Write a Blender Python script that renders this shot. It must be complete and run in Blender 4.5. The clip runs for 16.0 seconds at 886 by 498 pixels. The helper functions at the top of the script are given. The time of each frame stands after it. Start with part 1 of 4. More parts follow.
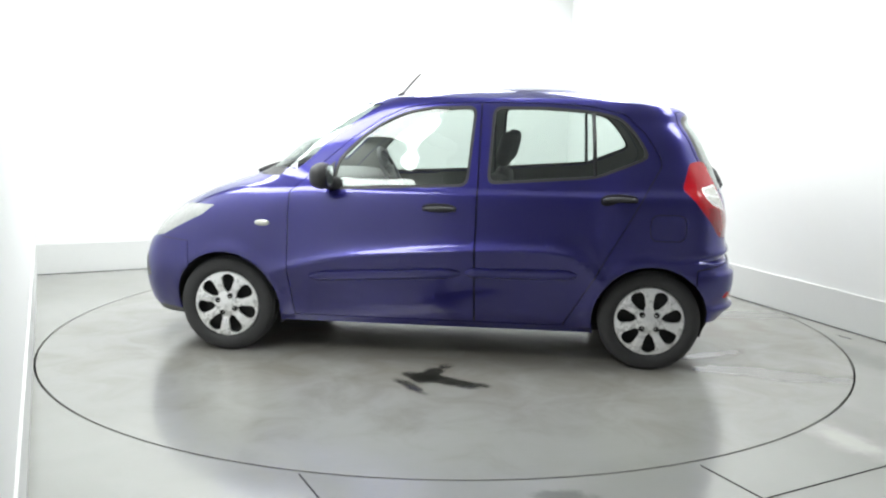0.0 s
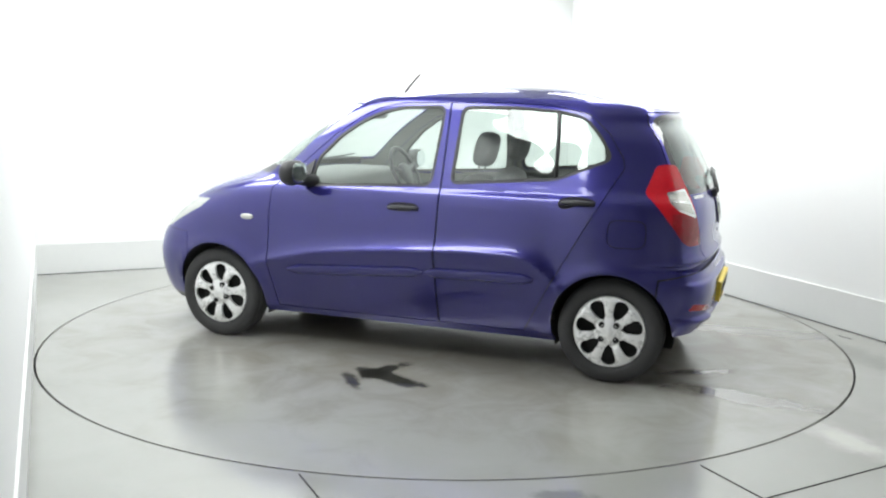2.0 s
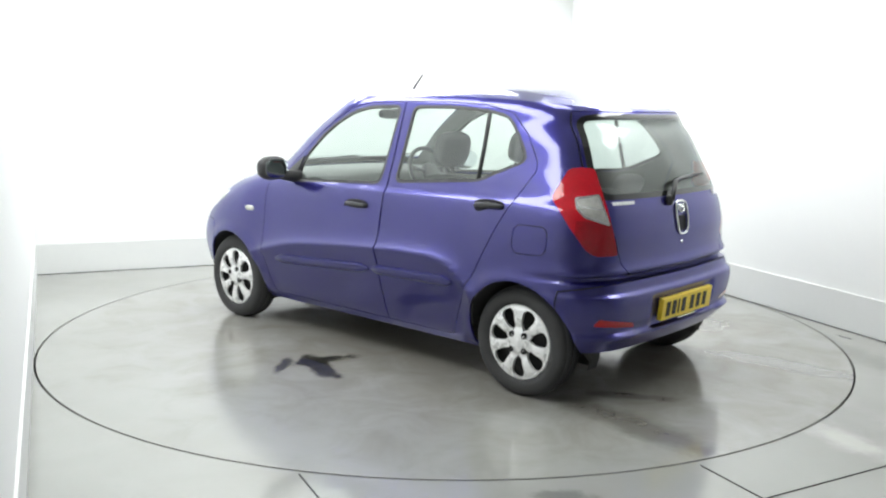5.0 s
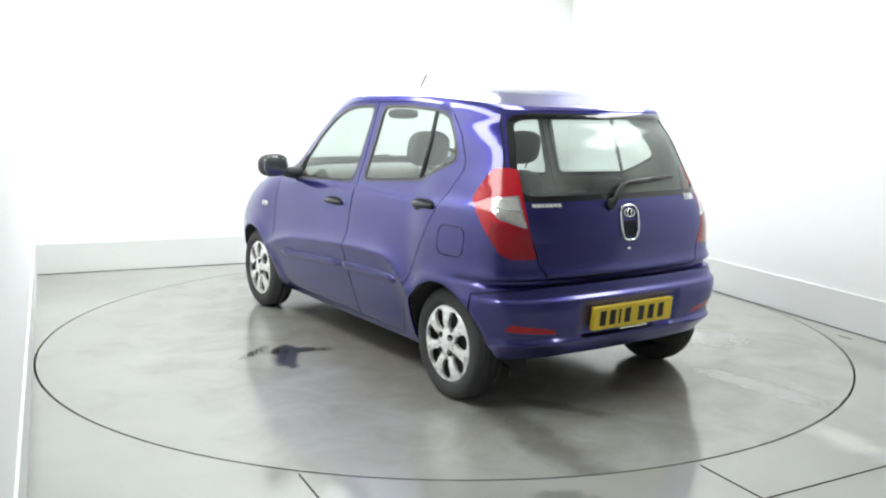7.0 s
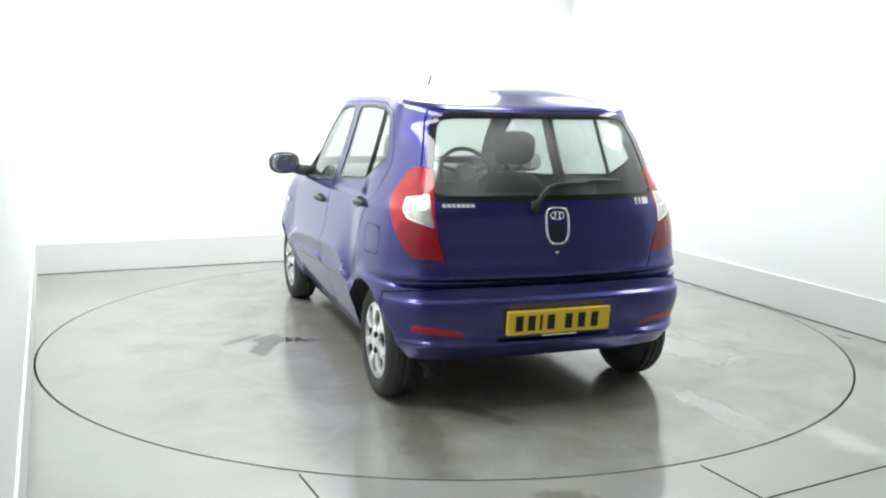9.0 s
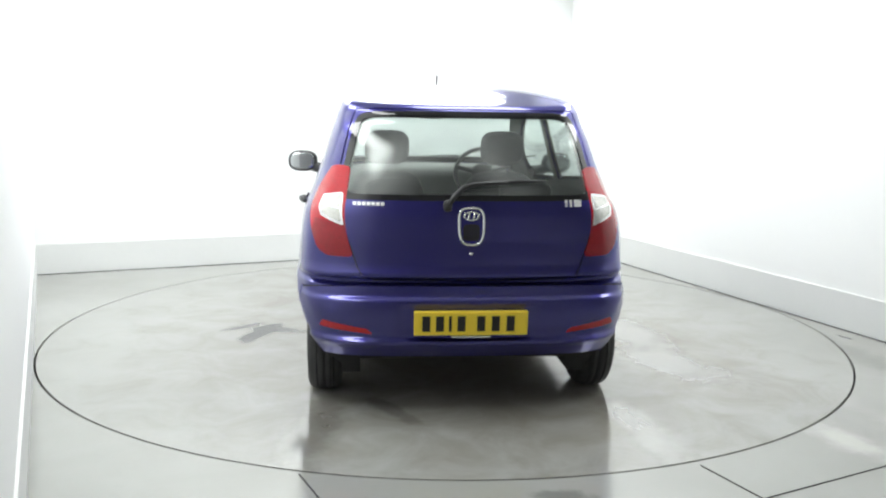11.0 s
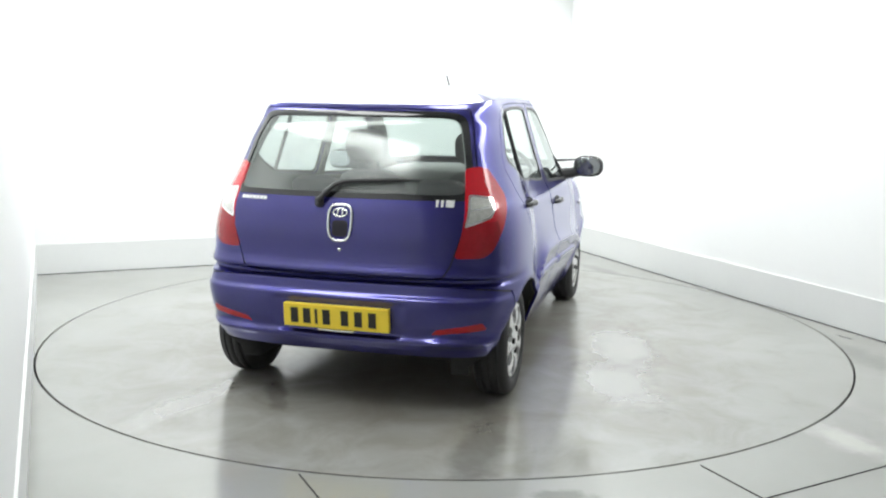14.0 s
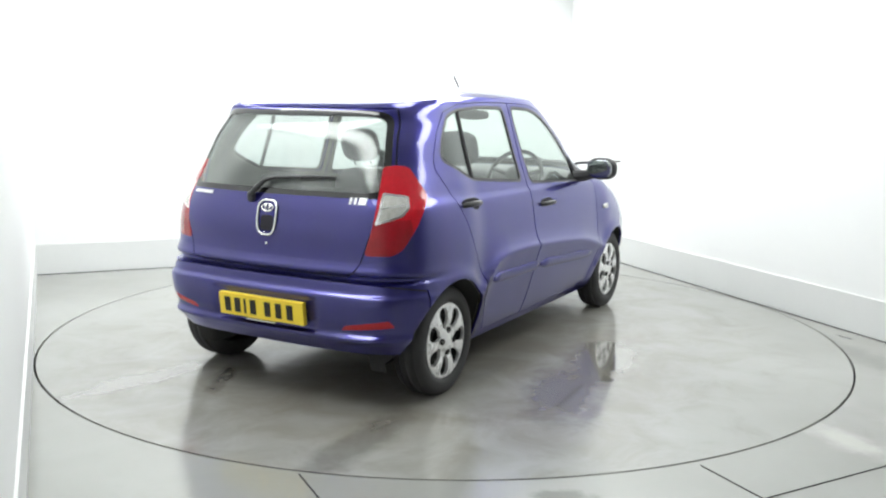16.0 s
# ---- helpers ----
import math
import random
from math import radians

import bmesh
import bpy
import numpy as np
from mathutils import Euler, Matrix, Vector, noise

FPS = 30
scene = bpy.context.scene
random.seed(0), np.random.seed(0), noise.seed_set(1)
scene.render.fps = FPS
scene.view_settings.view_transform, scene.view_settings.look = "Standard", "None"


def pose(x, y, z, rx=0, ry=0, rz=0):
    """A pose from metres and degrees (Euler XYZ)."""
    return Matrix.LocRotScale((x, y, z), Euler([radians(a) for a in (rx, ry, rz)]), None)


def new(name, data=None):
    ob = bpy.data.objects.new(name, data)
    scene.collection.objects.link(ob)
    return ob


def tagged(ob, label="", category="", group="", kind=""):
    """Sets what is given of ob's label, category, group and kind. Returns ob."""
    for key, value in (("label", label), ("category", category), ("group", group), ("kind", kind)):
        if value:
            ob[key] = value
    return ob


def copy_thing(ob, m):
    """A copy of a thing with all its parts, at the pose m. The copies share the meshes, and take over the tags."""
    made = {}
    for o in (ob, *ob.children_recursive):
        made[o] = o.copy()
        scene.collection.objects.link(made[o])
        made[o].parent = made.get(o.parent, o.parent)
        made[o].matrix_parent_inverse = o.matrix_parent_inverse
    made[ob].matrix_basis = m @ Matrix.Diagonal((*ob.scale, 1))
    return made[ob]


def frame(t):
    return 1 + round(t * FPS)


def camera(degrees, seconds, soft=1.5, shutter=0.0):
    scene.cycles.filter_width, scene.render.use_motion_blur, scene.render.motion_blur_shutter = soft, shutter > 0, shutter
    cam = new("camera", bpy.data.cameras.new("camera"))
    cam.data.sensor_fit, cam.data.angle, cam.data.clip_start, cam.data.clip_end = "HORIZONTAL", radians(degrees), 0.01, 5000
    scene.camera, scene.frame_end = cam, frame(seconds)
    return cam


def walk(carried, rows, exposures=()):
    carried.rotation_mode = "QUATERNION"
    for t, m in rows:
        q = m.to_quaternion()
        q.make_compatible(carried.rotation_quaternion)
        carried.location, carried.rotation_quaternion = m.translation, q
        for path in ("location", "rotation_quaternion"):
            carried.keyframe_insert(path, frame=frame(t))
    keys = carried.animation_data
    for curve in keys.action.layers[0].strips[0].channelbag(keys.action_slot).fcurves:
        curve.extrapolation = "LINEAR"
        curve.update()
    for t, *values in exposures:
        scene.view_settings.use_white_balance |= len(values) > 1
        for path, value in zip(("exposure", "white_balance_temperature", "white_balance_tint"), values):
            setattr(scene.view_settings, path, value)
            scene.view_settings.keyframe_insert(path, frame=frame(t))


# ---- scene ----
def bisect_right(keys, k):
    return sum(1 for a in keys if a <= k)


# ------------------------------------------------------------ camera and its walk
EYE = (0.0, -5.636, 1.400)
PAN, TILT, ROLL = 0.189, 9.01, 0.861
cam = camera(53.086, 16.0, soft=2.2)
EYE_POSE = pose(*EYE, 90 - TILT, 0, PAN) @ pose(0, 0, 0, 0, 0, ROLL)
walk(cam, [(0, EYE_POSE), (16, EYE_POSE)])

# turntable: turns at an even pace, with the car standing on it
TURN = [(0.0, 173.25), (4.0, 145.05), (6.5, 127.35), (9.0, 109.85), (11.5, 92.35), (14.0, 74.75), (16.0, 60.75)]
OX, OY = 1.211, -0.055


def turn_at(t):
    ts = [a for a, _ in TURN]
    i = min(max(bisect_right(ts, t) - 1, 0), len(TURN) - 2)
    (t0, a0), (t1, a1) = TURN[i], TURN[i + 1]
    return a0 + (a1 - a0) * (t - t0) / (t1 - t0)


# ------------------------------------------------------------ light
ROOM_TURN = 24.2  # the room stands skewed to the view
WALL_L, WALL_R, WALL_B, WALL_F, ROOM_H = -2.442, 2.46, 2.74, -6.6, 3.3
world = bpy.data.worlds.new("world")
world.use_nodes = True
world.node_tree.nodes["Background"].inputs["Color"].default_value = (0.9, 0.95, 1.0, 1)
world.node_tree.nodes["Background"].inputs["Strength"].default_value = 0.05
scene.world = world
scene.view_settings.exposure = 0.0
RC, RS = math.cos(radians(ROOM_TURN)), math.sin(radians(ROOM_TURN))


def room(n, d, z=0.0):
    """A place in the room: n metres across it, d metres along it."""
    return Vector((n * RC - d * RS, n * RS + d * RC, z))


# strip lights high on three walls, tilted inwards, and one ceiling panel: n, d, z, half sizes, tilt about both, power
LIGHTS = [(-2.06, -0.3, 2.86, 0.30, 2.2, 0, -22, 54.0), (2.06, -0.3, 2.86, 0.30, 2.2, 0, 22, 54.0),
          (0.0, 2.34, 2.86, 1.6, 0.30, -22, 0, 44.0), (0.0, -0.9, 3.20, 0.5, 0.6, 0, 0, 22.0)]


def light_pose(n, d, z, rx, ry, drop=0.0):
    return pose(*room(n, d, z), 0, 0, ROOM_TURN) @ pose(0, 0, 0, rx, ry, 0) @ pose(0, 0, -drop)


for n_, d_, z_, a_, b_, rx_, ry_, power in LIGHTS:
    lamp = bpy.data.lights.new("ceiling_lamp", "AREA")
    lamp.shape, lamp.size, lamp.size_y = "RECTANGLE", 2 * a_ - 0.04, 2 * b_ - 0.04
    lamp.energy, lamp.color = power, (0.97, 1.0, 0.985)
    ob = new("ceiling_lamp", lamp)
    ob.matrix_world = light_pose(n_, d_, z_, rx_, ry_, 0.01)


# ------------------------------------------------------------ materials
def nodes_of(name):
    m = bpy.data.materials.new(name)
    m.use_nodes = True
    nt = m.node_tree
    return m, nt, nt.nodes["Principled BSDF"]


def add(nt, kind, **values):
    n = nt.nodes.new(kind)
    for key, v in values.items():
        n.inputs[key].default_value = v
    return n


def calc(nt, op, a, b=None, c=None):
    n = nt.nodes.new("ShaderNodeMath")
    n.operation = op
    for i, v in enumerate((a, b, c)):
        if v is None:
            continue
        if isinstance(v, (int, float)):
            n.inputs[i].default_value = v
        else:
            nt.links.new(v, n.inputs[i])
    return n.outputs[0]


def mixed(nt, fac, a, b):
    n = nt.nodes.new("ShaderNodeMix")
    n.data_type = "RGBA"
    for socket, v in ((n.inputs[0], fac), (n.inputs[6], a), (n.inputs[7], b)):
        if isinstance(v, (int, float)):
            socket.default_value = v
        elif isinstance(v, tuple):
            socket.default_value = (*v[:3], 1)
        else:
            nt.links.new(v, socket)
    return n.outputs[2]


def surface(name, color, rough=0.5, metal=0.0, grain=8.0, vary=0.12, bump=0.0, bump_scale=120.0, coat=0.0, spec=0.5, rough_vary=0.1):
    """A surface with a broad and a fine variation of colour and gloss, and a fine relief."""
    m, nt, b = nodes_of(name)
    co = nt.nodes.new("ShaderNodeTexCoord").outputs["Object"]
    big = add(nt, "ShaderNodeTexNoise", Scale=grain, Detail=3.0, Roughness=0.6)
    fine = add(nt, "ShaderNodeTexNoise", Scale=grain * 14, Detail=2.0, Roughness=0.6)
    nt.links.new(co, big.inputs["Vector"])
    nt.links.new(co, fine.inputs["Vector"])
    f = calc(nt, "ADD", calc(nt, "MULTIPLY", big.outputs["Fac"], 0.7), calc(nt, "MULTIPLY", fine.outputs["Fac"], 0.3))
    lo, hi = tuple(c * (1 - vary) for c in color), tuple(min(1, c * (1 + vary)) for c in color)
    nt.links.new(mixed(nt, f, lo, hi), b.inputs["Base Color"])
    nt.links.new(calc(nt, "ADD", calc(nt, "MULTIPLY", f, rough_vary), max(0.0, rough - rough_vary / 2)), b.inputs["Roughness"])
    b.inputs["Metallic"].default_value = metal
    b.inputs["Coat Weight"].default_value = coat
    b.inputs["Coat Roughness"].default_value = 0.04
    b.inputs["Specular IOR Level"].default_value = spec
    if bump:
        n = add(nt, "ShaderNodeTexNoise", Scale=bump_scale, Detail=2.0)
        nt.links.new(co, n.inputs["Vector"])
        bp = add(nt, "ShaderNodeBump", Strength=bump, Distance=0.002)
        nt.links.new(n.outputs["Fac"], bp.inputs["Height"])
        nt.links.new(bp.outputs["Normal"], b.inputs["Normal"])
    return m


def glass(name, tint, rough=0.0, glare_arc=False):
    """Thin car glass: a mirror gloss over a clear tinted pane; the rear one bears a lamp's blurred reflection,
    painted as an arc round the wiper's pivot.
    """
    m, nt, b = nodes_of(name)
    nt.nodes.remove(b)
    out = nt.nodes["Material Output"]
    clear = add(nt, "ShaderNodeBsdfTransparent", Color=(*tint, 1))
    gloss = add(nt, "ShaderNodeBsdfGlossy", Color=(0.9, 0.95, 0.93, 1), Roughness=rough)
    facing = add(nt, "ShaderNodeLayerWeight", Blend=0.5).outputs["Facing"]
    fres = calc(nt, "ADD", calc(nt, "MULTIPLY", calc(nt, "POWER", facing, 4.5), 0.9), 0.10)
    smear = add(nt, "ShaderNodeTexNoise", Scale=2.5, Detail=3.0)
    co = nt.nodes.new("ShaderNodeTexCoord").outputs["Object"]
    nt.links.new(co, smear.inputs["Vector"])
    mix = nt.nodes.new("ShaderNodeMixShader")
    nt.links.new(calc(nt, "MULTIPLY", fres, calc(nt, "ADD", calc(nt, "MULTIPLY", smear.outputs["Fac"], 0.3), 0.85)), mix.inputs[0])
    nt.links.new(clear.outputs[0], mix.inputs[1])
    nt.links.new(gloss.outputs[0], mix.inputs[2])
    last = mix.outputs[0]
    if glare_arc:
        # pale diffuse arc painted as a blurred lamp reflection, over a thin even haze
        glare = add(nt, "ShaderNodeBsdfDiffuse", Color=(0.55, 0.57, 0.55, 1))
        sep = nt.nodes.new("ShaderNodeSeparateXYZ")
        nt.links.new(co, sep.inputs[0])
        dy, dz = calc(nt, "SUBTRACT", sep.outputs[1], 0.10), calc(nt, "SUBTRACT", sep.outputs[2], 0.97)
        r = calc(nt, "SQRT", calc(nt, "ADD", calc(nt, "MULTIPLY", dy, dy), calc(nt, "MULTIPLY", dz, dz)))
        r = calc(nt, "ADD", r, calc(nt, "MULTIPLY", calc(nt, "SUBTRACT", smear.outputs["Fac"], 0.5), 0.25))
        band = calc(nt, "MAXIMUM", calc(nt, "SUBTRACT", 1.0, calc(nt, "DIVIDE", calc(nt, "ABSOLUTE", calc(nt, "SUBTRACT", r, 0.30)), 0.16)), 0.0)
        film = nt.nodes.new("ShaderNodeMixShader")
        nt.links.new(calc(nt, "ADD", calc(nt, "MULTIPLY", band, 0.26), 0.04), film.inputs[0])
        nt.links.new(last, film.inputs[1])
        nt.links.new(glare.outputs[0], film.inputs[2])
        last = film.outputs[0]
    nt.links.new(last, out.inputs["Surface"])
    return m


def floor_material(name, stains, grime_shade=()):
    """Painted concrete with scuffs; stains: (x, y, half length, half width, turn, kind, strength, softness) in the
    object's own plane, of kind "oil", "water" or "pale"; the last argument: the same, a thin brown film, part dirt,
    part shade painted round the car."""
    m, nt, b = nodes_of(name)
    co = nt.nodes.new("ShaderNodeTexCoord").outputs["Object"]
    sep = nt.nodes.new("ShaderNodeSeparateXYZ")
    nt.links.new(co, sep.inputs[0])
    big = add(nt, "ShaderNodeTexNoise", Scale=0.9, Detail=2.0, Roughness=0.5)
    mid = add(nt, "ShaderNodeTexNoise", Scale=3.1, Detail=5.0, Roughness=0.62, Distortion=0.6)
    sheen = add(nt, "ShaderNodeTexNoise", Scale=0.6, Detail=0.0)
    fine = add(nt, "ShaderNodeTexNoise", Scale=38.0, Detail=3.0, Roughness=0.7)
    ragged = add(nt, "ShaderNodeTexNoise", Scale=5.0, Detail=4.0, Roughness=0.65)
    for n in (big, mid, fine, ragged, sheen):
        nt.links.new(co, n.inputs["Vector"])
    f = calc(nt, "ADD", calc(nt, "MULTIPLY", big.outputs["Fac"], 0.72), calc(nt, "ADD", calc(nt, "MULTIPLY", fine.outputs["Fac"], 0.08), calc(nt, "MULTIPLY", mid.outputs["Fac"], 0.20)))
    col = mixed(nt, f, FLOOR_LO, FLOOR_HI)
    rough = calc(nt, "ADD", calc(nt, "MULTIPLY", sheen.outputs["Fac"], 0.12), calc(nt, "MULTIPLY", mid.outputs["Fac"], 0.20))
    b.inputs["Specular IOR Level"].default_value = 1.0
    wet = None

    def spot(x, y, a, w, turn, strength, soft, noise, amount):
        c, s = math.cos(radians(turn)), math.sin(radians(turn))
        dx, dy = calc(nt, "SUBTRACT", sep.outputs[0], x), calc(nt, "SUBTRACT", sep.outputs[1], y)
        p = calc(nt, "DIVIDE", calc(nt, "ADD", calc(nt, "MULTIPLY", dx, c), calc(nt, "MULTIPLY", dy, s)), a)
        q = calc(nt, "DIVIDE", calc(nt, "SUBTRACT", calc(nt, "MULTIPLY", dy, c), calc(nt, "MULTIPLY", dx, s)), w)
        r = calc(nt, "SQRT", calc(nt, "ADD", calc(nt, "MULTIPLY", p, p), calc(nt, "MULTIPLY", q, q)))
        r = calc(nt, "ADD", r, calc(nt, "MULTIPLY", calc(nt, "SUBTRACT", noise, 0.5), amount))
        n = add(nt, "ShaderNodeMapRange")
        n.interpolation_type = "SMOOTHSTEP"
        n.inputs["From Min"].default_value, n.inputs["From Max"].default_value = 1.0 - soft, 1.0 + soft
        n.inputs["To Min"].default_value, n.inputs["To Max"].default_value = strength, 0.0
        nt.links.new(r, n.inputs["Value"])
        return n.outputs[0]

    for x, y, a, w, turn, strength, soft in grime_shade:
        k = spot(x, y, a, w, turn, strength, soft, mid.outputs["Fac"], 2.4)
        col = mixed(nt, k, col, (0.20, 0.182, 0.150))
    for x, y, a, w, turn, what, strength, soft in stains:
        k = spot(x, y, a, w, turn, strength, soft, ragged.outputs["Fac"], 1.7 if what == "water" else 2.6)
        if what == "pale":
            col = mixed(nt, k, col, (0.72, 0.71, 0.66))
        elif what == "oil":
            col = mixed(nt, k, col, (0.02, 0.02, 0.018))
            rough = calc(nt, "MULTIPLY", rough, calc(nt, "SUBTRACT", 1.0, calc(nt, "MULTIPLY", k, 0.7)))
        else:
            col = mixed(nt, calc(nt, "MULTIPLY", k, 0.42), col, (0.085, 0.078, 0.062))
            rough = calc(nt, "MULTIPLY", rough, calc(nt, "SUBTRACT", 1.0, calc(nt, "MULTIPLY", k, 0.7)))
            wet = k if wet is None else calc(nt, "MAXIMUM", wet, k)
    nt.links.new(col, b.inputs["Base Color"])
    nt.links.new(rough, b.inputs["Roughness"])
    if wet is not None:
        nt.links.new(wet, b.inputs["Coat Weight"])
        b.inputs["Coat IOR"].default_value = 1.65
        b.inputs["Coat Roughness"].default_value = 0.09
    return m


FLOOR_LO, FLOOR_HI = (0.245, 0.242, 0.220), (0.390, 0.398, 0.384)
WHITE_WALL = surface("white_wall_paint", (0.90, 0.91, 0.905), 0.7, grain=1.2, vary=0.02, bump=0.05, bump_scale=60)
PLINTH = surface("grey_white_plinth_paint", (0.76, 0.77, 0.76), 0.55, grain=2.0, vary=0.05, bump=0.08, bump_scale=40)
CEILING = surface("white_ceiling_paint", (0.85, 0.86, 0.85), 0.8, grain=1.0, vary=0.02)
PIT = surface("dark_gap", (0.02, 0.02, 0.02), 0.9)
LAMP_WHITE, _nt, _b = nodes_of("lamp_diffuser")
_b.inputs["Emission Color"].default_value, _b.inputs["Emission Strength"].default_value = (0.97, 1, 0.985, 1), 3.2


def paint_material():
    m, nt, b = nodes_of("blue_metallic_paint")
    co = nt.nodes.new("ShaderNodeTexCoord").outputs["Object"]
    flake = add(nt, "ShaderNodeTexVoronoi", Scale=900.0)
    big = add(nt, "ShaderNodeTexNoise", Scale=3.0, Detail=3.0)
    nt.links.new(co, flake.inputs["Vector"])
    nt.links.new(co, big.inputs["Vector"])
    f = calc(nt, "ADD", calc(nt, "MULTIPLY", flake.outputs["Distance"], 0.5), calc(nt, "MULTIPLY", big.outputs["Fac"], 0.5))
    nt.links.new(mixed(nt, f, (0.019, 0.017, 0.145), (0.031, 0.028, 0.205)), b.inputs["Base Color"])
    b.inputs["Metallic"].default_value = 0.85
    b.inputs["Specular Tint"].default_value = (0.4, 0.4, 0.75, 1)
    b.inputs["Roughness"].default_value = 0.30
    b.inputs["Coat IOR"].default_value = 1.65
    b.inputs["Coat Weight"].default_value = 1.0
    b.inputs["Coat Roughness"].default_value = 0.11
    return m


PAINT = paint_material()
FRIT = surface("black_glass_border", (0.008, 0.008, 0.009), 0.06, grain=20, vary=0.1, coat=0.5, rough_vary=0.02)
RUBBER = surface("tyre_rubber", (0.036, 0.036, 0.037), 0.75, grain=20, vary=0.25, bump=0.3, bump_scale=180)
BLACK = surface("black_plastic", (0.028, 0.028, 0.03), 0.45, grain=20, vary=0.2, bump=0.15, bump_scale=400)
SEAM = surface("panel_gap_black", (0.008, 0.007, 0.015), 0.8)
SILVER = surface("silver_hubcap_lacquer", (0.84, 0.84, 0.84), 0.28, 0.4, grain=20, vary=0.06, coat=0.4)
CHROME = surface("chrome", (0.82, 0.83, 0.84), 0.12, 1.0, grain=20, vary=0.03, rough_vary=0.05)
RED_LENS = surface("red_lamp_lens", (0.46, 0.006, 0.016), 0.10, grain=60, vary=0.3, coat=0.6, spec=0.3, bump=0.25, bump_scale=90)
DARK_RED_LENS = surface("dark_red_lamp_lens", (0.29, 0.004, 0.012), 0.10, grain=60, vary=0.4, coat=0.6, spec=0.3, bump=0.25, bump_scale=90)
CLEAR_LENS = surface("clear_lamp_lens", (0.62, 0.62, 0.58), 0.12, 0.5, grain=45, vary=0.6, bump=0.4, bump_scale=70, coat=1.0)
HEAD_LENS = surface("headlamp_lens", (0.40, 0.41, 0.40), 0.2, 0.2, grain=40, vary=0.25, coat=1.0)
YELLOW = surface("yellow_plate_plastic", (0.92, 0.68, 0.05), 0.35, grain=20, vary=0.04)
INK = surface("black_plate_ink", (0.015, 0.014, 0.012), 0.5)
CLOTH = surface("charcoal_seat_cloth", (0.085, 0.087, 0.088), 0.9, grain=18, vary=0.25)
TRIM_GREY = surface("grey_cabin_plastic", (0.19, 0.194, 0.19), 0.65, grain=14, vary=0.15)
LINING = surface("pale_headlining", (0.30, 0.30, 0.28), 0.9, grain=14, vary=0.08)
UNDER = surface("underbody_black", (0.024, 0.024, 0.024), 0.85)
GLASS_SIDE = glass("side_window_glass", (0.80, 0.86, 0.83))
GLASS_REAR = glass("rear_window_glass", (0.74, 0.80, 0.78), rough=0.17, glare_arc=True)
MIRROR = surface("mirror_glass", (0.75, 0.78, 0.8), 0.03, 1.0, rough_vary=0.0)


# ------------------------------------------------------------ mesh helpers
def finish(name, bm, material, smooth=True, angle=35.0):
    me = bpy.data.meshes.new(name)
    if smooth:
        for f in bm.faces:
            f.smooth = True
        for e in bm.edges:
            if len(e.link_faces) == 2 and e.calc_face_angle(0.0) > radians(angle):
                e.smooth = False
    bm.to_mesh(me)
    bm.free()
    me.materials.append(material)
    return me


def part(name, bm, material, parent, label="", smooth=True):
    ob = new(name, finish(name, bm, material, smooth))
    ob.parent = parent
    if label:
        tagged(ob, label)
    return ob


def thing(name, bm, material, label, category, kind="", group="", smooth=True):
    return tagged(new(name, finish(name, bm, material, smooth)), label, category, group, kind)


def box(bm, x0, x1, y0, y1, z0, z1, bevel=0.0, m=None):
    made = bmesh.ops.create_cube(bm, size=1.0, matrix=Matrix.Translation(((x0 + x1) / 2, (y0 + y1) / 2, (z0 + z1) / 2)) @ Matrix.Diagonal((x1 - x0, y1 - y0, z1 - z0, 1)))
    verts = made["verts"]
    if m is not None:
        bmesh.ops.transform(bm, matrix=m, verts=verts)
    if bevel:
        edges = list({e for v in verts for e in v.link_edges})
        bmesh.ops.bevel(bm, geom=edges, offset=bevel, segments=2, affect="EDGES", profile=0.6)


def rounded(bm, centre, size, power=3.0, m=None, nu=24, nv=14):
    """A soft-cornered block (superellipsoid)."""
    def sp(c, p):
        return math.copysign(abs(c) ** (2 / p), c)
    rows = []
    for j in range(nv + 1):
        v = -math.pi / 2 + math.pi * j / nv
        row = []
        for i in range(nu):
            u = 2 * math.pi * i / nu
            p = Vector((sp(math.cos(v), power) * sp(math.cos(u), power) * size[0] / 2, sp(math.cos(v), power) * sp(math.sin(u), power) * size[1] / 2, sp(math.sin(v), power) * size[2] / 2))
            p += Vector(centre)
            row.append(bm.verts.new(m @ p if m is not None else p))
        rows.append(row)
    for j in range(nv):
        for i in range(nu):
            bm.faces.new((rows[j][i], rows[j][(i + 1) % nu], rows[j + 1][(i + 1) % nu], rows[j + 1][i]))
    bmesh.ops.remove_doubles(bm, verts=[v for r in (rows[0], rows[-1]) for v in r], dist=1e-5)


def tube(bm, pts, radii, sides=10, closed=False):
    """A round bar along points."""
    rings = []
    n = len(pts)
    pts = [Vector(p) for p in pts]
    for i, p in enumerate(pts):
        a, b = (pts[i - 1], pts[(i + 1) % n]) if closed else (pts[max(i - 1, 0)], pts[min(i + 1, n - 1)])
        q = (b - a).to_track_quat("Z", "Y")
        r = radii[i] if isinstance(radii, (list, tuple)) else radii
        rings.append([bm.verts.new(p + q @ Vector((r * math.cos(2 * math.pi * k / sides), r * math.sin(2 * math.pi * k / sides), 0))) for k in range(sides)])
    for i in range(n if closed else n - 1):
        a, b = rings[i], rings[(i + 1) % n]
        for k in range(sides):
            bm.faces.new((a[k], a[(k + 1) % sides], b[(k + 1) % sides], b[k]))
    if not closed:
        bm.faces.new(rings[0][::-1])
        bm.faces.new(rings[-1])


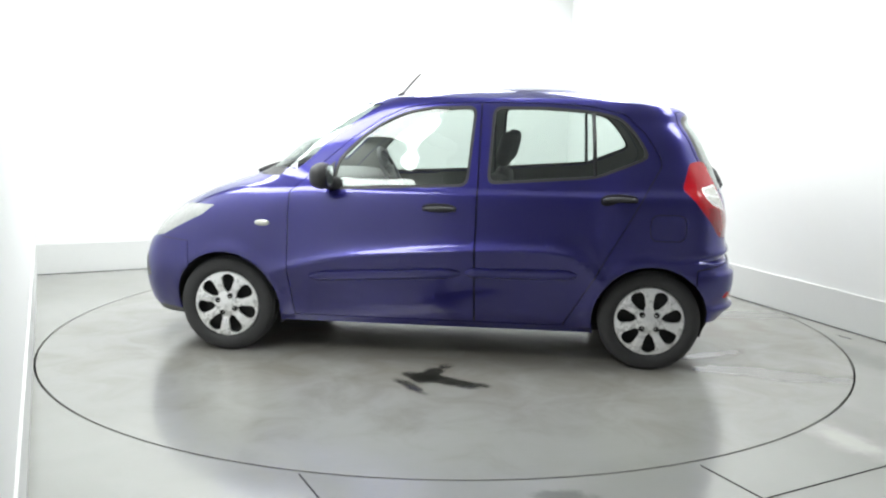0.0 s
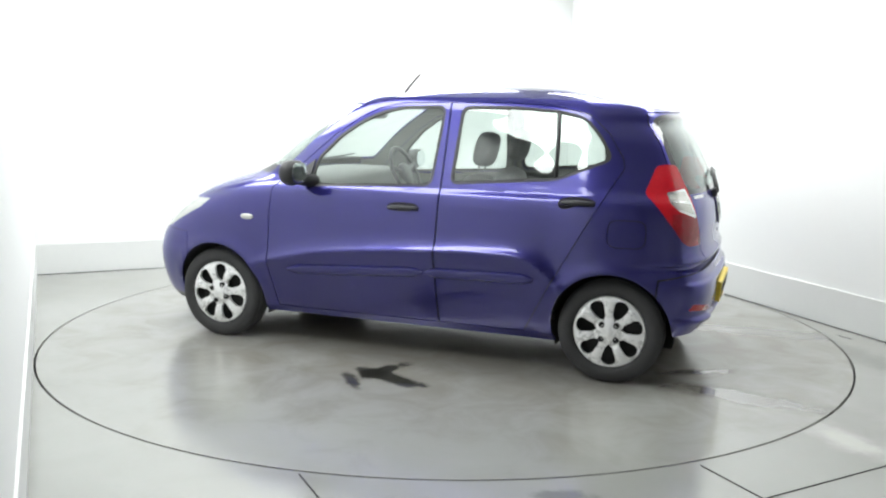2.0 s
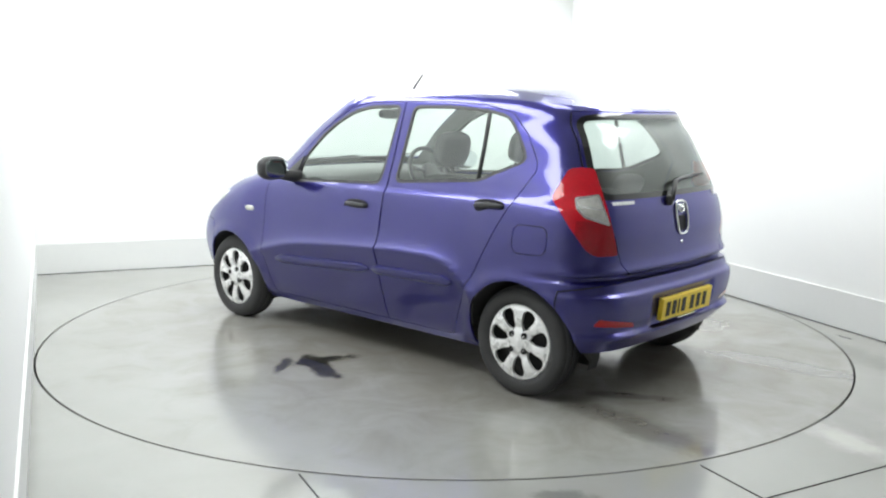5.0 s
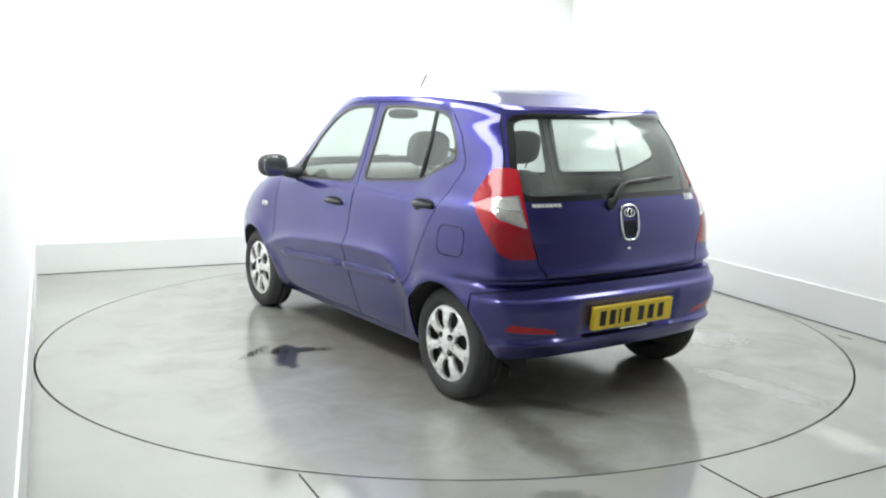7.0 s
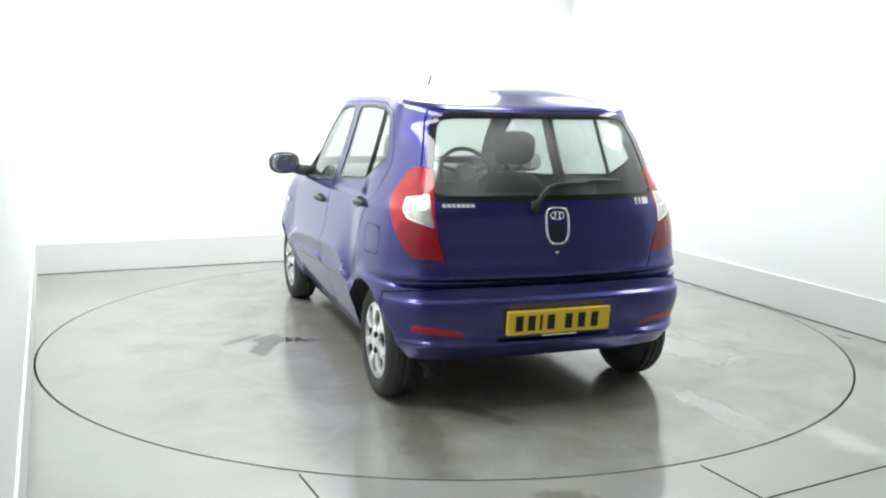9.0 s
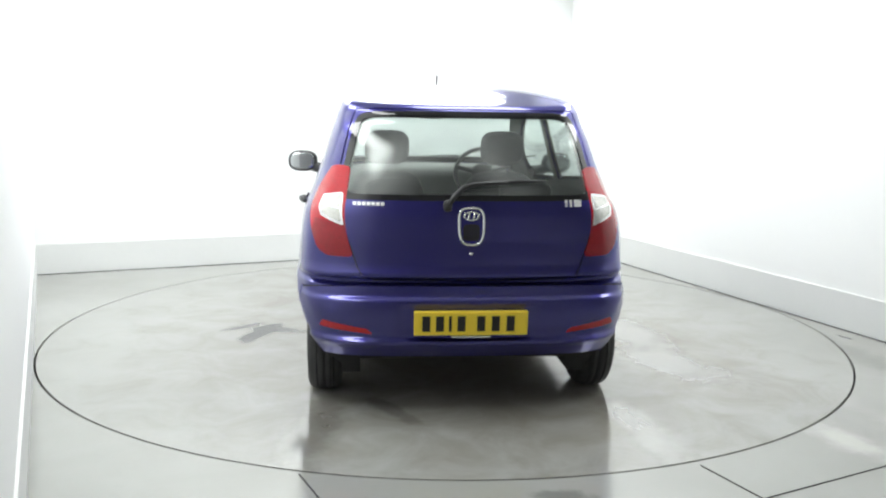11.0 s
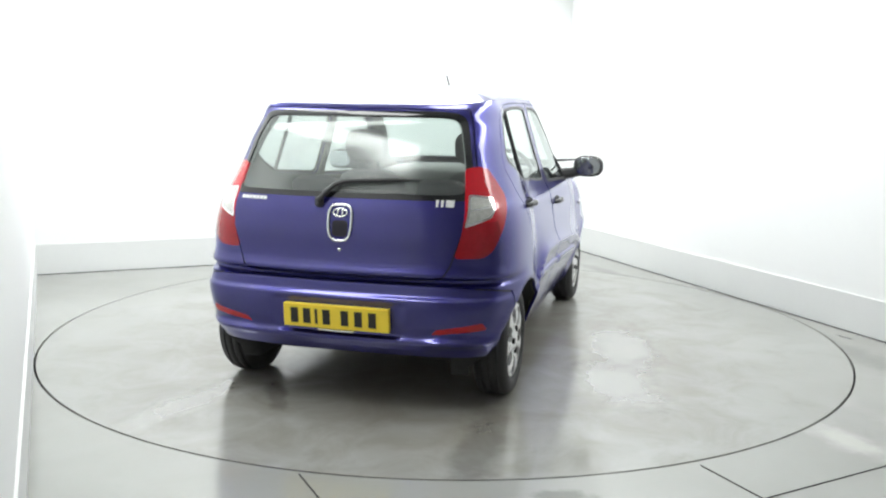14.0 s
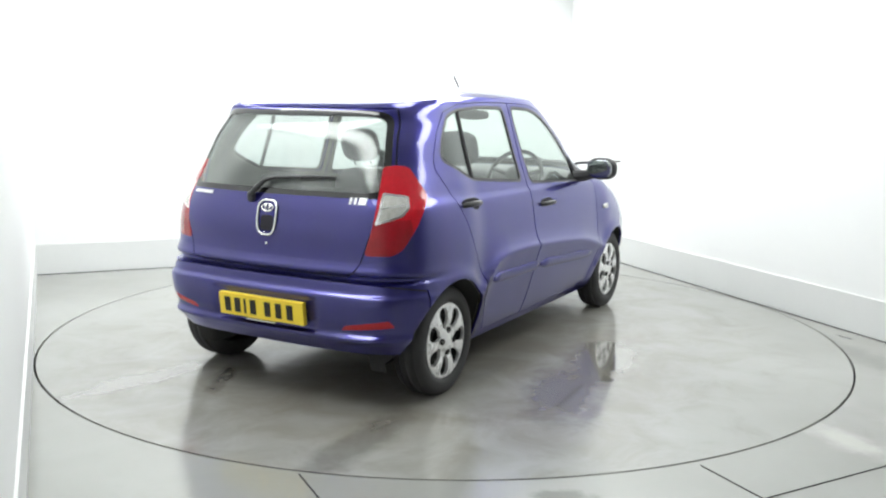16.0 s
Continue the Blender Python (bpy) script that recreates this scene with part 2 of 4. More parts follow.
def spin(bm, profile, seg=48):
    """A turned body: profile of (radius, depth) round the y axis."""
    rings = []
    for i in range(seg):
        a = 2 * math.pi * i / seg
        rings.append([bm.verts.new((r * math.cos(a), d, r * math.sin(a))) for r, d in profile])
    for i in range(seg):
        a, b = rings[i], rings[(i + 1) % seg]
        for k in range(len(profile) - 1):
            bm.faces.new((a[k], b[k], b[k + 1], a[k + 1]))


# ------------------------------------------------------------ the room
def wall(name, n0, n1, d0, d1, z0, z1, material, label, category, skew=0.0):
    """A straight piece of the room; a skewed one turns about the east wall's foot."""
    bm = bmesh.new()
    off = WALL_R if skew else 0.0
    box(bm, n0 - off, n1 - off, d0, d1, z0, z1)
    ob = thing(name, bm, material, label, category, "structure", smooth=False)
    ob.matrix_world = pose(*room(off, 0), 0, 0, ROOM_TURN + skew)
    return ob


PLINTH_H, T, EAST_SKEW = 0.25, 0.12, -2.5
BOOTH_F = -3.3  # the white booth ends here; the dim hall goes on behind
HALL = surface("dim_grey_hall_paint", (0.52, 0.52, 0.53), 0.8, grain=1.5, vary=0.1)
wall("wall_north", WALL_L - T, WALL_R + 2 * T, WALL_B + 0.012, WALL_B + T, PLINTH_H, ROOM_H, WHITE_WALL, "bright white painted studio wall behind the turntable", "wall")
wall("wall_east", WALL_R + 0.012, WALL_R + T, BOOTH_F, WALL_B + 0.012, PLINTH_H, ROOM_H, WHITE_WALL, "bright white painted studio side wall", "wall", EAST_SKEW)
wall("wall_west", WALL_L - T, WALL_L - 0.012, BOOTH_F, WALL_B + 0.012, PLINTH_H, ROOM_H, WHITE_WALL, "bright white painted studio side wall", "wall")
wall("wall_hall_east", WALL_R - 0.16, WALL_R + T, WALL_F, BOOTH_F, 0, ROOM_H, HALL, "dim grey hall wall beside the booth", "wall")
wall("wall_hall_west", WALL_L - T, WALL_L, WALL_F, BOOTH_F, 0, ROOM_H, HALL, "dim grey hall wall beside the booth", "wall")
wall("wall_south", WALL_L - T, WALL_R + T, WALL_F - T, WALL_F, 0, ROOM_H, HALL, "dim grey hall wall facing the booth", "wall")
wall("ceiling", WALL_L - T, WALL_R + 2 * T, BOOTH_F, WALL_B + T, ROOM_H, ROOM_H + 0.1, CEILING, "white studio ceiling", "ceiling")
wall("ceiling_hall", WALL_L - T, WALL_R + T, WALL_F - T, BOOTH_F, ROOM_H, ROOM_H + 0.1, HALL, "dim grey hall ceiling", "ceiling")
wall("baseboard_north", WALL_L - T, WALL_R + 2 * T, WALL_B, WALL_B + T, 0, PLINTH_H, PLINTH, "pale grey plinth at the foot of the wall", "baseboard")
wall("baseboard_east", WALL_R, WALL_R + T, BOOTH_F, WALL_B, 0, PLINTH_H, PLINTH, "pale grey plinth at the foot of the wall", "baseboard", EAST_SKEW)
wall("baseboard_west", WALL_L - T, WALL_L, BOOTH_F, WALL_B, 0, PLINTH_H, PLINTH, "pale grey plinth at the foot of the wall", "baseboard")
wall("wall_joint_north", WALL_L, WALL_R + 0.1, WALL_B - 0.006, WALL_B, -0.01, 0.004, PIT, "thin dark joint at the foot of the plinth", "joint")
wall("wall_joint_east", WALL_R - 0.008, WALL_R, BOOTH_F, WALL_B, -0.01, 0.004, PIT, "thin dark joint at the foot of the plinth", "joint", EAST_SKEW)
wall("foundation", WALL_L - T, WALL_R + 2 * T, WALL_F - T, WALL_B + T, -0.2, -0.1, PIT, "dark pit under the turntable", "foundation")

DISC_R, HOLE_R = 2.428, 2.440
bm = bmesh.new()
SEG = 240
inner = [bm.verts.new((HOLE_R * math.cos(2 * math.pi * i / SEG), HOLE_R * math.sin(2 * math.pi * i / SEG), 0)) for i in range(SEG)]
low = [bm.verts.new((v.co.x, v.co.y, -0.1)) for v in inner]
m_back = Matrix.Rotation(-radians(ROOM_TURN), 4, "Z")
outer = []
for v in inner:
    p = m_back @ v.co
    k = min((WALL_R + 2 * T if p.x > 0 else WALL_R + T) / abs(p.x) if p.x else 99, (WALL_B + T) / p.y if p.y > 0 else (abs(WALL_F) + T) / -p.y)
    q = Vector((p.x * k, p.y * k, 0))
    outer.append(bm.verts.new(m_back.inverted() @ q))
for i in range(SEG):
    j = (i + 1) % SEG
    bm.faces.new((inner[i], outer[i], outer[j], inner[j]))
    bm.faces.new((low[i], inner[i], inner[j], low[j]))
STAIN_FLOOR = [(1.76, -1.95, 0.25, 0.08, 118, "pale", 0.4, 0.7), (1.95, -1.75, 0.5, 0.12, 118, "water", 0.5, 0.6), (2.35, -0.35, 0.9, 0.13, 110, "oil", 0.25, 0.8), (0.45, -2.55, 0.10, 0.05, 0, "oil", 0.4, 0.4), (2.547, -0.135, 0.06, 0.02, 114, "oil", 0.8, 0.4), (1.5, 1.9, 0.7, 0.06, 114, "oil", 0.22, 0.7)]
thing("floor", bm, floor_material("floor_paint", STAIN_FLOOR), "pale grey painted concrete floor with scuffs", "floor", "structure", smooth=False)


def joint(x0, y0, x1, y1, w=0.005):
    bm = bmesh.new()
    a, b = Vector((x0, y0, 0.0)), Vector((x1, y1, 0.0))
    box(bm, 0, (b - a).length, -w / 2, w / 2, -0.01, 0.0025, m=Matrix.Translation(a) @ Matrix.Rotation(math.atan2(y1 - y0, x1 - x0), 4, "Z"))
    thing("floor_joint", bm, PIT, "dark thin joint line in the painted floor", "joint", "structure", smooth=False)


joint(-0.552, -2.40, -0.36, -2.78)
joint(1.035, -2.25, 1.25, -2.70)
joint(1.10, -2.60, 2.30, -1.95)

STAIN_DISC = [
    (-0.14, 1.17, 0.23, 0.065, 160, "oil", 0.92, 0.4), (-0.05, 1.10, 0.19, 0.055, 75, "oil", 0.92, 0.4), (0.02, 1.29, 0.17, 0.035, 130, "oil", 0.8, 0.45),
    (-1.90, 0.76, 0.44, 0.10, 172, "water", 0.9, 0.55), (-1.95, -0.70, 0.42, 0.09, 4, "water", 0.9, 0.55),
    (-0.90, -1.20, 0.40, 0.17, 18, "water", 1.0, 0.5), (-0.20, -1.16, 0.40, 0.17, 12, "water", 0.9, 0.6), (-1.60, 0.42, 0.20, 0.05, 30, "water", 0.7, 0.4)]
# Brown dirt film; the large patch also paints shade under and around the car.
GRIME_SHADE_DISC = [(-0.2, 0.0, 1.85, 1.25, 4, 0.75, 0.8), (-1.5, -0.2, 0.6, 0.35, 60, 0.35, 0.7), (-0.6, -1.3, 0.8, 0.3, 10, 0.4, 0.7)]
turntable = tagged(new("turntable"), "pale grey painted round turntable with oil stains", "turntable")
DISC_PAINT = floor_material("turntable_paint", STAIN_DISC, GRIME_SHADE_DISC)
RIM_W = 0.035


def ring_of(r, z):
    return [bm.verts.new((r * math.cos(2 * math.pi * i / SEG), r * math.sin(2 * math.pi * i / SEG), z)) for i in range(SEG)]


bm = bmesh.new()
top, bot = ring_of(DISC_R - RIM_W, 0), ring_of(DISC_R - RIM_W, -0.06)
bm.faces.new(top)
bm.faces.new(bot[::-1])
for i in range(SEG):
    bm.faces.new((top[i], bot[i], bot[(i + 1) % SEG], top[(i + 1) % SEG]))
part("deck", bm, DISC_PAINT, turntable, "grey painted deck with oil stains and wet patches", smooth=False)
bm = bmesh.new()
a_, b_, c_ = ring_of(DISC_R - RIM_W, 0), ring_of(DISC_R, 0), ring_of(DISC_R, -0.06)
for i in range(SEG):
    j = (i + 1) % SEG
    bm.faces.new((a_[i], b_[i], b_[j], a_[j]))
    bm.faces.new((b_[i], c_[i], c_[j], b_[j]))
part("edge_rim", bm, DISC_PAINT, turntable, "painted steel edge", smooth=False)

for n_, d_, z_, a_, b_, rx_, ry_, power in LIGHTS:
    on_wall = z_ < 3.0
    holder = tagged(new("strip_light" if on_wall else "ceiling_light"), "long white strip light tilted on its wall brackets" if on_wall else "flat white square ceiling light panel", "light", "studio lights")
    holder.matrix_world = light_pose(n_, d_, z_, rx_, ry_)
    bm = bmesh.new()
    for x0, x1, y0, y1 in ((-a_ - 0.02, -a_, -b_ - 0.02, b_ + 0.02), (a_, a_ + 0.02, -b_ - 0.02, b_ + 0.02), (-a_, a_, -b_ - 0.02, -b_), (-a_, a_, b_, b_ + 0.02)):
        box(bm, x0, x1, y0, y1, 0, 0.10)
    box(bm, -a_, a_, -b_, b_, 0.055, 0.10)
    part("frame", bm, CEILING, holder, smooth=False)
    bm = bmesh.new()
    box(bm, -a_, a_, -b_, b_, 0.02, 0.05)
    part("diffuser", bm, LAMP_WHITE, holder, "glowing white diffuser", smooth=False)
    for k in (-0.7, 0.7) if on_wall else ():
        bm = bmesh.new()
        if a_ < b_:
            box(bm, -0.02, 0.02, k * b_ - 0.02, k * b_ + 0.02, 0.1, 0.38)
        else:
            box(bm, k * a_ - 0.02, k * a_ + 0.02, -0.02, 0.02, 0.1, 0.42)
        part("bracket", bm, CEILING, holder, smooth=False)


# ------------------------------------------------------------ the car: its body's form (rear axle at x = 0, nose towards +x)
def curve_of(points):
    """A smooth curve through (key, value) points."""
    ks, vs = [p[0] for p in points], [p[1] for p in points]
    n = len(ks)
    slopes = []
    for i in range(n):
        if i in (0, n - 1):
            j = 0 if i == 0 else n - 2
            slopes.append((vs[j + 1] - vs[j]) / (ks[j + 1] - ks[j]))
            continue
        a, b = (vs[i] - vs[i - 1]) / (ks[i] - ks[i - 1]), (vs[i + 1] - vs[i]) / (ks[i + 1] - ks[i])
        slopes.append(0.0 if a * b <= 0 else 2 * a * b / (a + b))

    def value(k):
        k = min(max(k, ks[0]), ks[-1])
        i = min(max(bisect_right(ks, k) - 1, 0), n - 2)
        h = ks[i + 1] - ks[i]
        s = (k - ks[i]) / h
        return (vs[i] * (1 + 2 * s) * (1 - s) ** 2 + slopes[i] * h * s * (1 - s) ** 2 + vs[i + 1] * s * s * (3 - 2 * s) + slopes[i + 1] * h * s * s * (s - 1))
    return value


RAIL_Z = 1.462
rear_x = curve_of([(0.18, -0.36), (0.26, -0.43), (0.31, -0.470), (0.345, -0.490), (0.366, -0.478), (0.42, -0.492), (0.50, -0.50), (0.535, -0.497), (0.558, -0.474), (0.60, -0.468), (0.614, -0.435), (0.628, -0.440), (0.638, -0.468), (0.652, -0.474), (0.675, -0.463), (0.70, -0.455), (0.74, -0.453), (0.80, -0.455), (0.90, -0.442), (0.98, -0.418), (1.10, -0.372), (1.20, -0.325), (1.30, -0.275), (1.375, -0.236), (1.395, -0.232), (1.42, -0.226), (1.445, -0.208), (1.462, -0.175)])
front_x = curve_of([(0.18, 2.950), (0.25, 2.987), (0.36, 2.998), (0.48, 2.987), (0.55, 2.965), (0.60, 2.945), (0.67, 2.90), (0.73, 2.85), (0.80, 2.77), (0.88, 2.63), (0.95, 2.47), (1.00, 2.33), (1.05, 2.23), (1.12, 2.14), (1.20, 2.045), (1.30, 1.895), (1.38, 1.755), (1.425, 1.665), (1.462, 1.57)])
half_w = curve_of([(0.18, 0.692), (0.24, 0.724), (0.32, 0.753), (0.45, 0.786), (0.55, 0.800), (0.64, 0.803), (0.75, 0.800), (0.86, 0.789), (0.94, 0.771), (0.99, 0.745), (1.05, 0.725), (1.15, 0.692), (1.25, 0.662), (1.35, 0.632), (1.40, 0.618), (1.44, 0.603), (1.462, 0.590)])
rear_n = curve_of([(0.18, 8.2), (0.5, 8.6), (0.62, 8.2), (0.9, 7.6), (1.15, 6.5), (1.462, 6.5)])
front_n = curve_of([(0.18, 5.2), (0.6, 6.0), (0.9, 5.2), (1.02, 3.6), (1.462, 3.6)])
crown = curve_of([(-0.22, 1.466), (-0.05, 1.485), (0.15, 1.506), (0.45, 1.523), (0.75, 1.530), (1.05, 1.526), (1.32, 1.506), (1.5, 1.479), (1.6, 1.466)])
MID_X = 1.0
WHEELBASE, WHEEL_Z, WHEEL_R, ARCH_R = 2.38, 0.272, 0.276, 0.312


bow = curve_of([(0.18, 0.05), (0.55, 0.055), (0.65, 0.085), (1.0, 0.085), (1.455, 0.06)])


def smooth(a, b, v):
    s = min(max((v - a) / (b - a), 0.0), 1.0)
    return s * s * (3 - 2 * s)


def bowed(u, v, z):
    """How far the tail's plan curves forward, u along the body's rear half, v across it; the bumper's
    corner ledges stand out of it and the number plate's bed lies in it."""
    v = abs(v)
    d = bow(z) * v * v
    if z < 0.56:
        d -= 0.015 * smooth(0.50, 0.64, v) * math.exp(-((z - 0.352) / (0.030 if z < 0.352 else 0.014)) ** 2)
        d += 0.012 * (1 - smooth(0.36, 0.43, v)) * smooth(0.345, 0.365, z) * (1 - smooth(0.505, 0.53, z))
    return d * u ** 6


crease_line = curve_of([(0.20, 0.43), (0.287, 0.514), (0.34, 0.566), (0.389, 0.602), (0.46, 0.633), (0.569, 0.648), (0.75, 0.648), (0.977, 0.638), (1.25, 0.622), (1.506, 0.602), (1.68, 0.584), (1.793, 0.563), (1.93, 0.530), (2.073, 0.49), (2.2, 0.45)])


def press(x, z):
    """How far the pressed flank stands out of the plain form: a ridge that leans back above its line."""
    d = 0.0
    on = smooth(0.12, 0.36, x) * (1 - smooth(1.95, 2.25, x))
    if on > 0:
        g = z - crease_line(x)
        h = 11.0 * (math.sqrt(g * g + 0.00008) - 0.009) + 3.5 * g
        sharp = 30.0 * (math.sqrt(g * g + 0.00003) - 0.0055) + 18.0 * g
        d += on * (0.034 * math.exp(-max(h, -0.2)) + 0.012 * math.exp(-max(sharp, -0.2)) - 0.022)
    for wx in (0.0, WHEELBASE):
        r = math.hypot(x - wx, z - WHEEL_Z)
        if r < 0.5 and z > 0.2:
            d += 0.016 * math.exp(-((r - 0.32) / 0.045) ** 2)
    d -= 0.006 * math.exp(-((z - 0.965) / 0.012) ** 2) * smooth(0.0, 0.2, x) * (1 - smooth(1.7, 1.9, x))
    return d


def flank(x, z):
    """Half the body's width at x, z."""
    w = half_w(z)
    if x < MID_X:
        u, n = (MID_X - x) / (MID_X - rear_x(z)), rear_n(z)
        u += bowed(min(u, 1.0), 0.9, z) / (MID_X - rear_x(z))
    else:
        u, n = (x - MID_X) / (front_x(z) - MID_X), front_n(z)
    y = w * max(0.0, 1 - min(u, 1.0) ** n) ** (1 / n)
    return y + press(x, z) * (y / w) ** 4


def tail(y, z):
    """Where the tail's surface lies at y, z."""
    n, v = rear_n(z), abs(y) / half_w(z)
    u = max(0.0, 1 - v ** n) ** (1 / n)
    return MID_X - (MID_X - rear_x(z)) * u + bowed(u, v, z)


def body_mesh():
    bm = bmesh.new()
    zs = [0.18 + 0.014 * i for i in range(0, 96)]
    zs = sorted([z for z in zs if z < RAIL_Z - 0.006] + [0.187 + 0.014 * i for i in range(8, 37)] + [RAIL_Z])
    COLS = 80
    angles = []
    for q in range(4):
        for i in range(COLS):
            angles.append(math.pi / 2 * (q + i / COLS))
    rows = []
    for z in zs:
        w, xr, xf, nr, nf = half_w(z), rear_x(z), front_x(z), rear_n(z), front_n(z)
        row = []
        for a in angles:
            c, s = math.cos(a), math.sin(a)
            n, reach = (nf, xf - MID_X) if c >= 0 else (nr, MID_X - xr)
            k = (abs(c) ** n + abs(s) ** n) ** (-1 / n)
            x, y = MID_X + reach * c * k, w * s * k
            if c < 0:
                x += bowed((MID_X - x) / reach, y / w, z)
            if w:
                y += math.copysign(1.0, y) * press(x, z) * (abs(y) / w) ** 4 if abs(y) > 0.2 else 0.0
            row.append(bm.verts.new((x, y, z)))
        rows.append(row)
    N = len(angles)
    top = [v.co.copy() for v in rows[-1]]
    K = 22
    for k in range(1, K):
        s = math.cos(math.pi / 2 * k / K)
        row = []
        for p in top:
            x, y = 0.75 + (p.x - 0.75) * s, p.y * s
            row.append(bm.verts.new((x, y, RAIL_Z + (crown(x) - RAIL_Z) * (1 - s ** 3.4))))
        rows.append(row)
    for row in rows:  # the roof falls towards the tail
        for v in row:
            if v.co.z > 1.2 and v.co.x < 0.65:
                v.co.z -= 0.050 * ((0.65 - v.co.x) / 0.85) ** 2 * smooth(1.22, 1.46, v.co.z)
    for j in range(len(rows) - 1):
        for i in range(N):
            bm.faces.new((rows[j][i], rows[j][(i + 1) % N], rows[j + 1][(i + 1) % N], rows[j + 1][i]))
    bm.faces.new(rows[-1])
    bm.normal_update()
    return bm


REGION = {}


def imprint(bm, layer, polygon, axis, keep, source=None, name=None):
    """Cuts a convex outline into the skin, seen along an axis; faces inside it get the region name.
    axis gives the two directions that span the outline's plane."""
    area = sum(a[0] * b[1] - b[0] * a[1] for a, b in zip(polygon, polygon[1:] + polygon[:1]))
    if area < 0:
        polygon = polygon[::-1]
    e1, e2 = Vector(axis[0]).normalized(), Vector(axis[1]).normalized()
    view = e1.cross(e2)
    lo = [min(p[i] for p in polygon) - 0.03 for i in (0, 1)]
    hi = [max(p[i] for p in polygon) + 0.03 for i in (0, 1)]
    faces = []
    for f in bm.faces:
        c = f.calc_center_median()
        u, v = c.dot(e1), c.dot(e2)
        if lo[0] <= u <= hi[0] and lo[1] <= v <= hi[1] and keep(c) and (source is None or f[layer] in source):
            faces.append(f)
    for a, b in zip(polygon, polygon[1:] + polygon[:1]):
        p0 = e1 * a[0] + e2 * a[1]
        d = e1 * (b[0] - a[0]) + e2 * (b[1] - a[1])
        if d.length < 1e-6:
            continue
        normal = d.cross(view).normalized()  # points out of the outline
        geom = list({v for f in faces for v in f.verts}) + list({e for f in faces for e in f.edges}) + faces
        if not faces:
            break
        cut = bmesh.ops.bisect_plane(bm, geom=geom, dist=1e-5, plane_co=p0, plane_no=normal)
        pool = {g for g in cut["geom"] if isinstance(g, bmesh.types.BMFace)} | {f for f in faces if f.is_valid}
        faces = [f for f in pool if (f.calc_center_median() - p0).dot(normal) < 0]
    if name is not None:
        rid = REGION.setdefault(name, len(REGION) + 1)
        for f in faces:
            f[layer] = rid
    return faces


def panel(bm, layer, polygon, axis, keep, source, name, joint=0.0045):
    """A body panel with a narrow joint all round it."""
    imprint(bm, layer, grown(polygon, joint), axis, keep, source, "seam")
    return imprint(bm, layer, polygon, axis, keep, {REGION["seam"]}, name)


def grown(polygon, d):
    """The convex outline moved out by d."""
    area = sum(a[0] * b[1] - b[0] * a[1] for a, b in zip(polygon, polygon[1:] + polygon[:1]))
    pts = polygon if area > 0 else polygon[::-1]
    out = []
    n = len(pts)
    for i in range(n):
        a, b, c = Vector(pts[i - 1]), Vector(pts[i]), Vector(pts[(i + 1) % n])
        n1, n2 = Vector(((b - a).y, -(b - a).x)).normalized(), Vector(((c - b).y, -(c - b).x)).normalized()
        m = (n1 + n2).normalized()
        out.append(tuple(b + m * d / max(0.35, m.dot(n1))))
    return out


def eased(polygon, r):
    """The outline with its corners rounded."""
    out = []
    n = len(polygon)
    for i in range(n):
        a, b, c = Vector(polygon[i - 1]), Vector(polygon[i]), Vector(polygon[(i + 1) % n])
        k1, k2 = min(r, (a - b).length * 0.45), min(r, (c - b).length * 0.45)
        p, q = b + (a - b).normalized() * k1, b + (c - b).normalized() * k2
        for s in (0.0, 0.33, 0.67, 1.0):
            out.append(tuple(p * (1 - s) ** 2 + b * 2 * s * (1 - s) + q * s * s))
    return out


SIDE = ((1, 0, 0), (0, 0, 1))
BACK = ((0, 1, 0), (0, 0, 1))
TOP = ((1, 0, 0), (0, 1, 0))
FRONT_DOOR = [(1.985, 0.222), (2.005, 0.55), (2.0, 0.93), (1.84, 1.08), (1.66, 1.235), (1.50, 1.34), (1.38, 1.395), (1.24, 1.425), (0.950, 1.432), (0.958, 0.62), (0.962, 0.222)]
REAR_DOOR = [(0.952, 0.222), (0.948, 0.62), (0.939, 1.432), (0.60, 1.432), (0.36, 1.42), (0.17, 1.38), (0.06, 1.28), (-0.02, 1.16), (-0.03, 1.11), (0.47, 0.222)]
FRONT_GLASS = [(1.755, 0.962), (1.735, 1.10), (1.60, 1.237), (1.48, 1.315), (1.36, 1.367), (1.23, 1.394), (0.985, 1.402), (1.018, 0.995)]
REAR_GLASS = [(0.885, 1.010), (0.865, 1.40), (0.60, 1.402), (0.345, 1.385), (0.195, 1.355), (0.105, 1.26), (0.045, 1.16), (0.315, 1.052)]
TAIL_GLASS = [(0.605, 0.985), (0.58, 1.12), (0.54, 1.29), (0.51, 1.37), (0.43, 1.385), (-0.43, 1.385), (-0.51, 1.37), (-0.54, 1.29), (-0.58, 1.12), (-0.605, 0.985)]
GATE = [(0.53, 0.715), (0.49, 0.65), (0.44, 0.625), (-0.44, 0.625), (-0.49, 0.65), (-0.53, 0.715), (-0.585, 0.90), (-0.612, 0.98), (-0.592, 1.12), (-0.55, 1.30), (-0.52, 1.392), (0.52, 1.392), (0.55, 1.30), (0.592, 1.12), (0.612, 0.98), (0.585, 0.90)]
LAMP = [(0.088, 0.728), (0.205, 0.730), (0.255, 0.757), (0.335, 0.87), (0.400, 0.985), (0.396, 1.008), (0.318, 1.128), (0.260, 1.136), (0.195, 1.130)]
LAMP_CLEAR = [(0.147, 0.882), (0.258, 0.917), (0.290, 0.950), (0.292, 0.992), (0.188, 1.006)]
HEADLAMP = [(-1.225, 0.842), (-1.264, 0.787), (-1.374, 0.7205), (-1.479, 0.66), (-1.62, 0.63), (-1.72, 0.66), (-1.70, 0.72), (-1.56, 0.80), (-1.43, 0.838)]


